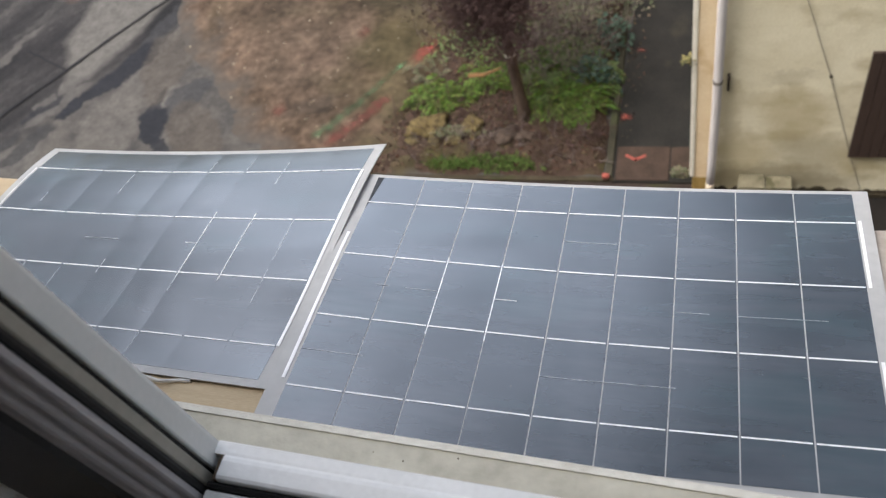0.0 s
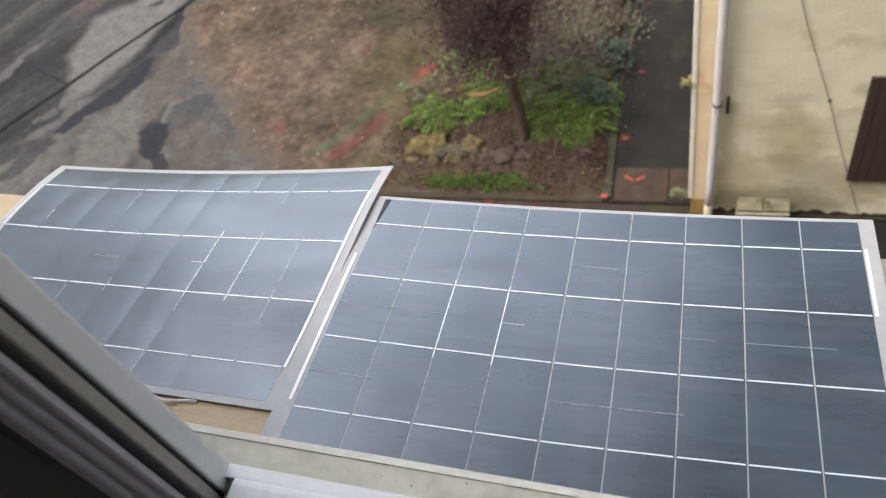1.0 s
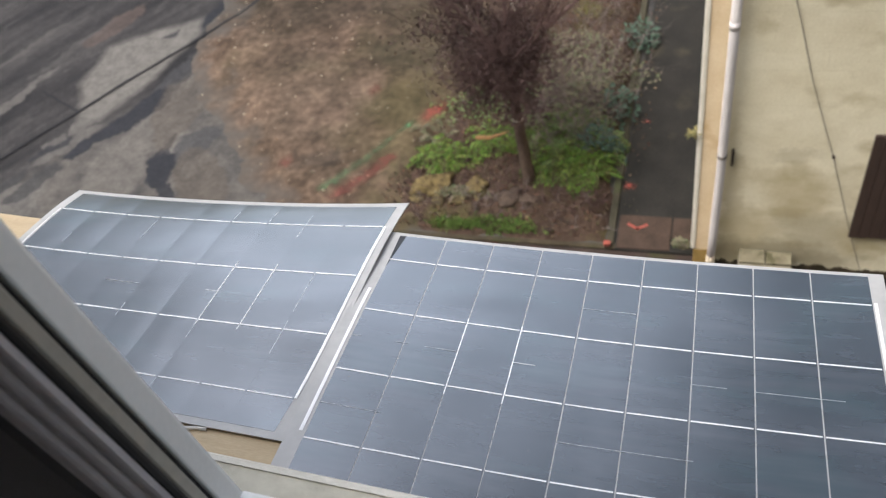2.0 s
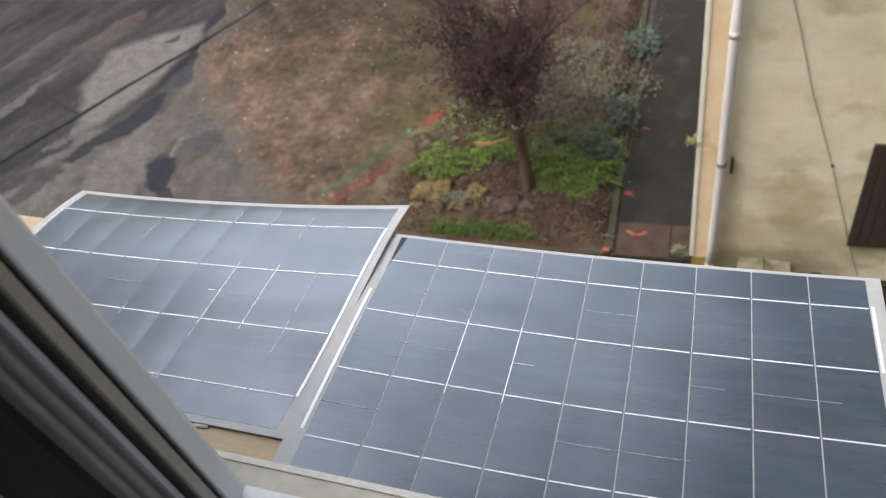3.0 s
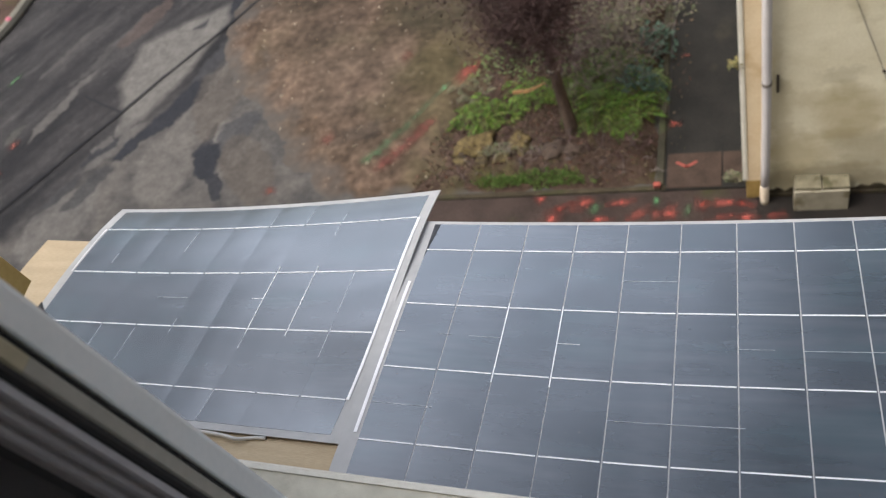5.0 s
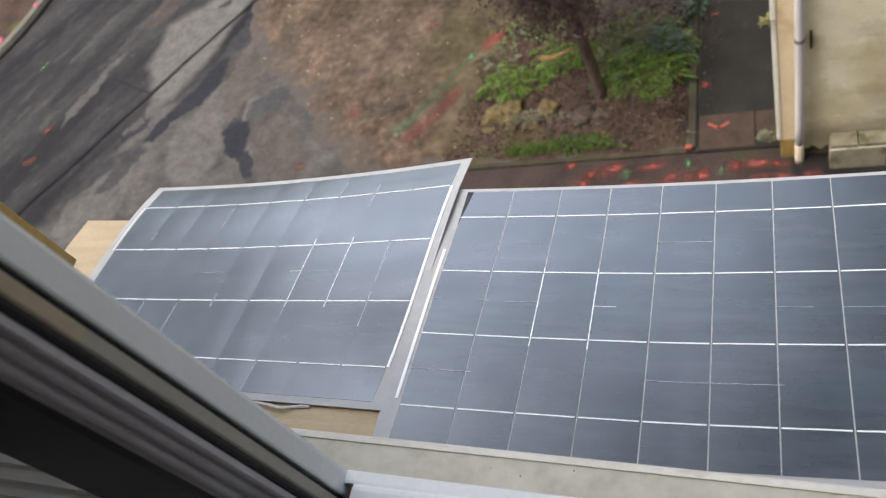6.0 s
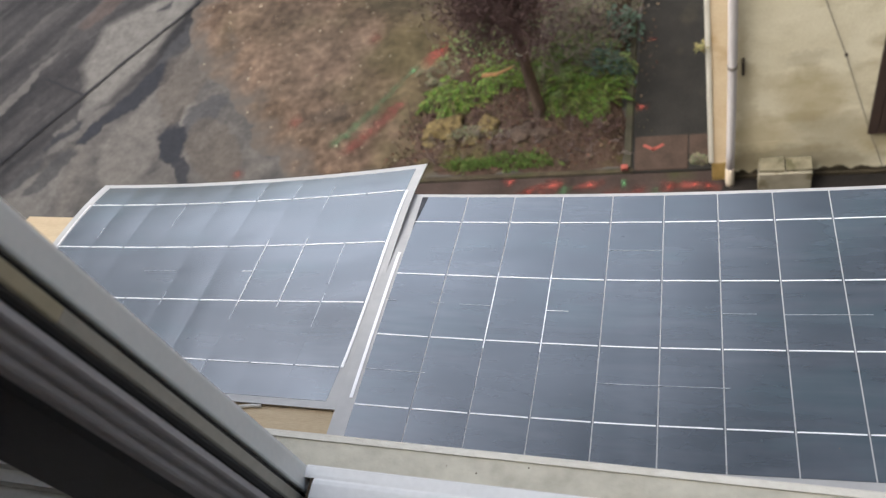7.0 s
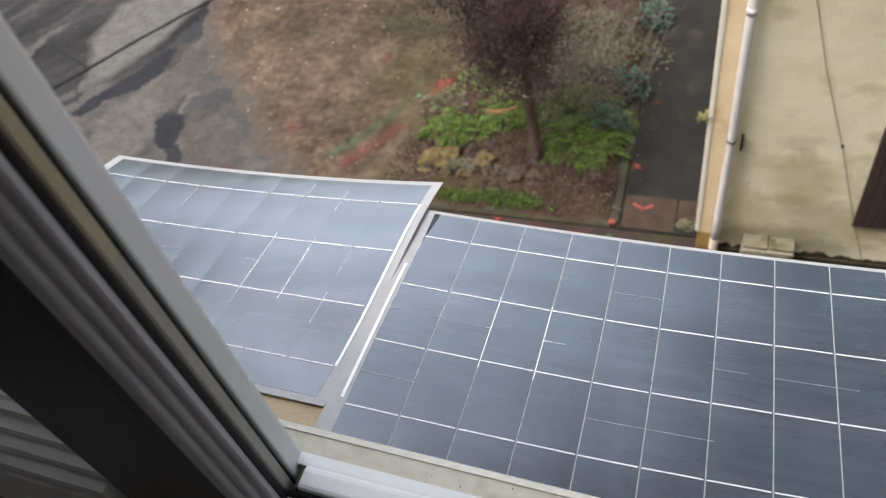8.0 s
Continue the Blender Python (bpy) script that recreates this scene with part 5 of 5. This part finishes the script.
def fern(name, cx, cy, rx, ry, fronds, size, mat, label, seed, broad=0.32):
    """Arching fronds with paired leaflets, growing from several crowns."""
    rng = random.Random(seed)
    v, f = [], []
    for k in range(fronds):
        a, r = rng.uniform(0, 2 * math.pi), math.sqrt(rng.random())
        x, y = cx + rx * r * math.cos(a), cy + ry * r * math.sin(a)
        p = Vector((x, y, bed_top(x, y) + 0.02))
        d = rand_dir(rng, 0.45, 0.95)
        n, length = 17, size * rng.uniform(0.6, 1.25)
        for j in range(n):
            p = p + d * length / n
            d = (d + Vector((d.x * 0.12, d.y * 0.12, -0.17))).normalized()
            side = d.cross(Vector((0, 0, 1))).normalized()
            w = length * 0.19 * math.sin(math.pi * (j + 1.5) / (n + 2))
            for s in (-1, 1):
                leaf(v, f, p, (side * s + d * 0.5 + Vector((0, 0, rng.uniform(-0.2, 0.2)))).normalized(), Vector((0, 0, 1)), w, w * broad)
    return scatter(name, v, f, mat, label, "plant")


fern("green_plant", -2.52, 6.42, 0.34, 0.18, 150, 0.34, GREEN_LEAF, "bright green ferny undergrowth beside the tree", 11)
fern("green_plant", -0.98, 6.33, 0.4, 0.28, 240, 0.34, GREEN_LEAF, "bright green ferny undergrowth beside the tree", 12)
fern("green_plant", -1.75, 6.75, 0.5, 0.22, 110, 0.3, GREEN_LEAF, "green ferny undergrowth behind the tree", 13)
fern("green_plant", -2.75, 6.9, 0.3, 0.3, 26, 0.26, DULL_LEAF, "low green growth where the bed meets the bare earth", 28)
clump("green_plant", -2.0, 7.4, 1.0, 0.6, 0.25, 600, 0.06, MID_LEAF, "olive green undergrowth behind the tree", 29)
fern("green_plant", -1.2, 7.0, 0.4, 0.25, 90, 0.34, GREEN_LEAF, "bright green ferny undergrowth behind the tree", 27)
fern("green_plant", -0.95, 6.75, 0.5, 0.45, 150, 0.34, MID_LEAF, "deep green undergrowth behind the tree", 18)
clump("shrub", -0.9, 7.4, 0.45, 0.8, 0.45, 450, 0.06, DULL_LEAF, "dark dull green shrub along the path", 14, "shrub")
clump("shrub", -1.4, 8.1, 1.3, 0.9, 0.45, 1500, 0.06, DULL_LEAF, "sparse dull green growth at the garden's back", 24, "shrub")
clump("blue_green_shrub", -0.46, 7.45, 0.26, 0.3, 0.4, 120, 0.09, BLUE_LEAF, "blue-green broad-leaved shrub beside the path", 15, "shrub")
clump("blue_green_shrub", -0.62, 6.68, 0.34, 0.32, 0.4, 170, 0.08, BLUE_LEAF, "blue-green broad-leaved shrub beside the path", 25, "shrub")
clump("blue_green_shrub", -0.33, 8.85, 0.28, 0.32, 0.4, 110, 0.1, BLUE_LEAF, "blue-green broad-leaved shrub beside the path", 16, "shrub")
clump("weeds", -2.3, 5.82, 0.5, 0.16, 0.1, 260, 0.05, DULL_LEAF, "dull weeds and moss between the rocks", 64, "weeds")
clump("grass_tuft", -2.3, 5.42, 0.36, 0.07, 0.04, 330, 0.06, GRASS_LEAF, "thin tuft of grass along the edging", 19, "grass", 0.5)
clump("grass_tuft", -1.68, 5.43, 0.66, 0.11, 0.05, 480, 0.07, GRASS_LEAF, "narrow strip of grass along the edging", 17, "grass", 0.5)


def scrub(name, cx, cy, rx, ry, count, height, label, seed, mat=TWIG):
    rng = random.Random(seed)
    bm = bmesh.new()
    for k in range(count):
        x, y = cx + rng.uniform(-rx, rx), cy + rng.uniform(-ry, ry)
        d = (rand_dir(rng, 0.3, 1.0)).normalized()
        grow(bm, Vector((x, y, max(0.0, bed_top(x, y)))), d, height * rng.uniform(0.5, 1.2), 0.005, 1, rng, 3, 0.9, 0.0)
    return tagged(mesh_object(name, bm, mat), label, "scrub", kind="stuff")


scrub("scrub", -1.6, 8.2, 1.3, 1.2, 130, 0.7, "tangle of bare brown stems at the garden's back", 31, SCRUB)
scrub("scrub", -1.12, 7.3, 0.55, 0.75, 170, 0.5, "grey-brown dead stems between tree and path", 34, SCRUB)
scrub("scrub", -2.2, 6.1, 0.9, 0.35, 45, 0.35, "dead brown stems among the stones", 32)
scrub("scrub", -1.0, 5.85, 0.5, 0.2, 30, 0.3, "dead brown stems on the bed", 33)


def stones():
    rng = random.Random(41)
    ochre, dull = "lichen-yellow rough rock at the edge of the bed", "dull brown mossy rock half sunk in the bed"
    for x, y, s, mat, label in ((-2.64, 5.95, 0.19, ROCK_OCHRE, ochre), (-2.38, 5.86, 0.11, ROCK, dull), (-2.05, 5.92, 0.14, ROCK_OCHRE, ochre), (-2.5, 5.7, 0.09, ROCK, dull), (-1.62, 5.77, 0.14, ROCK_MAUVE, "grey-mauve flat stone lying in the leaves"),
                                (-1.36, 5.74, 0.1, ROCK_MAUVE, "grey-mauve flat stone lying in the leaves"), (-2.8, 5.75, 0.08, ROCK, dull), (-2.25, 5.7, 0.08, ROCK, dull)):
        bm = bmesh.new()
        bmesh.ops.create_icosphere(bm, subdivisions=3, radius=1.0)
        o = rng.uniform(0, 50)
        for q in bm.verts:
            k = 1 + 0.5 * noise.fractal(q.co * 1.7 + Vector((o, 0, 0)), 0.9, 2.0, 4)
            q.co = Vector((q.co.x * 1.3, q.co.y * 0.85, q.co.z * 0.36)) * s * k
            q.co = Matrix.Rotation(o, 3, "Z") @ q.co + Vector((x, y, bed_top(x, y) + s * 0.16))
        tagged(mesh_object("rock", bm, mat, True), label, "rock", "rocks in the bed")


stones()
for x, y, h in ((-2.25, 9.6, 1.5), (-1.35, 10.0, 1.3)):
    tagged(mesh_object("stake", tube([(x, y, 0), (x + 0.02, y, h * 0.5), (x, y, h)], [0.06, 0.055, 0.05], 10), BIRCH), "pale peeling wooden stake at the garden's back", "stake")
tagged(mesh_object("broken_branch", tube([(-2.14, 6.52, 0.44), (-1.93, 6.45, 0.52), (-1.66, 6.34, 0.74)], [0.03, 0.024, 0.012], 5), BARK_ORANGE), "orange-brown broken branch leaning on the tree", "branch")


def draped(cx, cy, rx, ry, turn, mat, label):
    """Paint sprayed on the ground, following its bumps."""
    c, s, k = math.cos(radians(turn)), math.sin(radians(turn)), 8
    verts, faces = [], []
    for j in range(k + 1):
        for i in range(k + 1):
            u, w = rx * 1.7 * (2 * i / k - 1), ry * 2.3 * (2 * j / k - 1)
            x, y = cx + c * u - s * w, cy + s * u + c * w
            verts.append((u, w, max(bed_top(x, y), 0.03 if x > -0.33 and y > 5.225 else 0.004) + 0.008))
    for j in range(k):
        faces += [(j * (k + 1) + i, j * (k + 1) + i + 1, (j + 1) * (k + 1) + i + 1, (j + 1) * (k + 1) + i) for i in range(k)]
    ob = scatter("paint_mark", verts, faces, mat, label, "paint mark")
    ob.location, ob.rotation_euler = (cx, cy, 0), (0, 0, radians(turn))
    return ob


RED, GRN = "red spray paint mark on the ground", "green spray paint mark on the ground"
for x, y, a, b, t in ((-1.58, 4.9, 0.12, 0.055, 50), (-1.48, 5.03, 0.13, 0.03, 30), (-1.26, 5.08, 0.13, 0.045, 20), (-0.8, 5.08, 0.13, 0.03, 10), (-0.58, 4.92, 0.12, 0.035, 30), (-0.38, 4.9, 0.08, 0.04, 80),
                                     (-0.26, 4.92, 0.09, 0.055, 60), (0.08, 5.02, 0.07, 0.045, 70), (0.33, 5.02, 0.18, 0.03, 0), (-1.02, 4.85, 0.14, 0.025, 5), (-1.75, 5.17, 0.06, 0.03, 0), (0.32, 4.82, 0.12, 0.03, 10),
                                     (0.56, 4.82, 0.09, 0.04, 0), (0.55, 5.0, 0.08, 0.03, 0), (0.86, 4.83, 0.08, 0.03, 20), (-2.96, 7.36, 0.24, 0.095, 60), (-0.23, 6.19, 0.07, 0.03, 0), (-0.13, 7.31, 0.05, 0.02, 0),
                                     (-0.43, 6.42, 0.05, 0.04, 60), (-4.82, 6.31, 0.1, 0.06, 30), (-3.93, 7.74, 0.08, 0.07, 0), (-5.5, 5.5, 0.1, 0.05, 0), (-10.65, 6.06, 0.13, 0.05, 20), (-10.6, 6.7, 0.1, 0.06, 60)):
    draped(x, y, *((a * 1.15, b * 1.35) if y < 5.2 else (a, b)), t, RED_PAINT if y < 5.3 or (x > -1 and y < 6.5) or a > 0.2 else FADED_RED, RED)
for k in range(8):
    draped(-3.9 + 0.08 * k, 5.76 + 0.1 * k, 0.1, 0.06, 48, FADED_RED, RED)
for k in range(8):
    draped(-4.11 + 0.11 * k, 5.9 + 0.11 * k + 0.006 * k * k, 0.1, 0.06 - 0.005 * k, 45 + 2 * k, FADED_GREEN, GRN)
for x, y, a, b, t in ((-1.08, 5.02, 0.09, 0.04, 50), (-0.05, 4.96, 0.08, 0.03, 70), (-3.26, 7.08, 0.09, 0.04, 60), (-0.4, 5.08, 0.07, 0.025, 90), (-11.4, 8.2, 0.15, 0.03, 60)):
    draped(x, y, a, b, t, GREEN_PAINT, GRN)
for s in (-1, 1):
    bm = box(-0.075, 0.075, -0.018, 0.018, 0.0455, 0.0475, m=Matrix.Translation((-0.08 + 0.05 * s, 5.56, 0)) @ Matrix.Rotation(radians(32 * s), 4, "Z"))
    tagged(mesh_object("paint_mark", bm, RED_COAT), RED, "paint mark", kind="structure")
peg = thing("marker_peg", "short wooden peg with a red sprayed head on the edging", "peg")
part("peg", box(-0.425, -0.36, 5.226, 5.276, 0.034, 0.075, 0.006), BARK, peg)
part("peg_head", box(-0.43, -0.355, 5.222, 5.28, 0.075, 0.115, 0.008), RED_COAT, peg, "red sprayed peg head")


def litter(name, x0, x1, y0, y1, count, size, mat, label, seed, keep):
    rng = random.Random(seed)
    v, f = [], []
    while len(f) < 2 * count:
        x, y = rng.uniform(x0, x1), rng.uniform(y0, y1)
        if not keep(x, y, rng):
            continue
        s = size * rng.uniform(0.35, 1.5)
        leaf(v, f, Vector((x, y, (bed_top(x, y) if x < -0.4 else 0.056 if x < -0.325 else 0.03) + 0.012 * rng.random() + 0.004)), rand_dir(rng, -0.2, 0.75), rand_dir(rng, 0.3, 1.0), s, s * rng.uniform(0.35, 0.8))
    return scatter(name, v, f, mat, label, "leaves")


litter("fallen_leaves", -3.6, -0.4, 5.3, 11.5, 15000, 0.036, LITTER_DARK, "rotting brown leaves on the garden bed", 21, lambda x, y, r: garden_height(x, y) > 0.02)
def pebbles(count, seed):
    rng = random.Random(seed)
    v, f = [], []
    for k in range(count):
        x, y = rng.uniform(-7.2, -3.0), rng.uniform(5.4, 11.5)
        if dirt_height(x, y) < 0.01:
            continue
        s, z, i = rng.uniform(0.008, 0.03) * (1.6 if rng.random() < 0.05 else 1), bed_top(x, y), len(v)
        t = rng.uniform(0, 6.28)
        v += [(x + s * math.cos(t + q) * rng.uniform(0.7, 1.2), y + s * math.sin(t + q) * rng.uniform(0.7, 1.2), z - 0.004) for q in (0, 1.26, 2.5, 3.77, 5.03)] + [(x, y, z + s * 0.9)]
        f += [(i + q, i + (q + 1) % 5, i + 5) for q in range(5)]
    return scatter("pebbles", v, f, PEBBLE, "small pale stones strewn over the bare earth", "stones")


pebbles(300, 51)
scrub("dead_stems", -1.6, 5.65, 1.2, 0.25, 60, 0.16, "short dead stems and twigs lying on the bed", 35, SCRUB)
litter("fallen_leaves", -7.5, -2.6, 5.3, 12.5, 420, 0.03, LITTER, "scattered brown leaves on the bare earth", 22, lambda x, y, r: dirt_height(x, y) > 0.05 and r.random() < 0.45 + 0.9 * fbm(x, y, 0.8, 8.0))


def wall_tuft():
    rng = random.Random(62)
    v, f = [], []
    for k in range(34):
        d = rand_dir(rng, -0.6, 0.5)
        leaf(v, f, Vector((0.50, 5.1, 2.03)) + rand_dir(rng) * 0.04, d, Vector((0, 0, 1)), 0.055, 0.022)
    return scatter("wall_plant", v, f, YELLOW_LEAF, "yellow-green weed growing out of the house corner", "plant", kind="")


wall_tuft()
clump("weeds", 0.42, 5.34, 0.14, 0.07, 0.12, 260, 0.05, DULL_LEAF, "dull green weeds at the foot of the house corner", 63, "weeds")


def pink_marker(x, y):
    """A domed survey cap on a short spike."""
    m = thing("survey_marker", "pink plastic survey cap standing on the street", "marker", "pink survey caps")
    bm = bmesh.new()
    bmesh.ops.create_uvsphere(bm, u_segments=16, v_segments=8, radius=0.075)
    for q in bm.verts:
        q.co = Vector((q.co.x, q.co.y, max(q.co.z, -0.03) + 0.09)) + Vector((x, y, 0))
    part("cap", bm, PINK, m, smooth=True)
    part("spike", tube([(x, y, 0), (x, y, 0.065)], [0.012, 0.018], 8), STEEL, m, "dark steel spike")


pink_marker(-12.3, 9.75)
pink_marker(-12.75, 8.95)
litter("fallen_leaves", -0.5, -0.05, 5.8, 11.5, 500, 0.035, LITTER_DARK, "brown leaves blown along the edge of the path", 23, lambda x, y, r: r.random() < (0.2 - x) * 1.3)
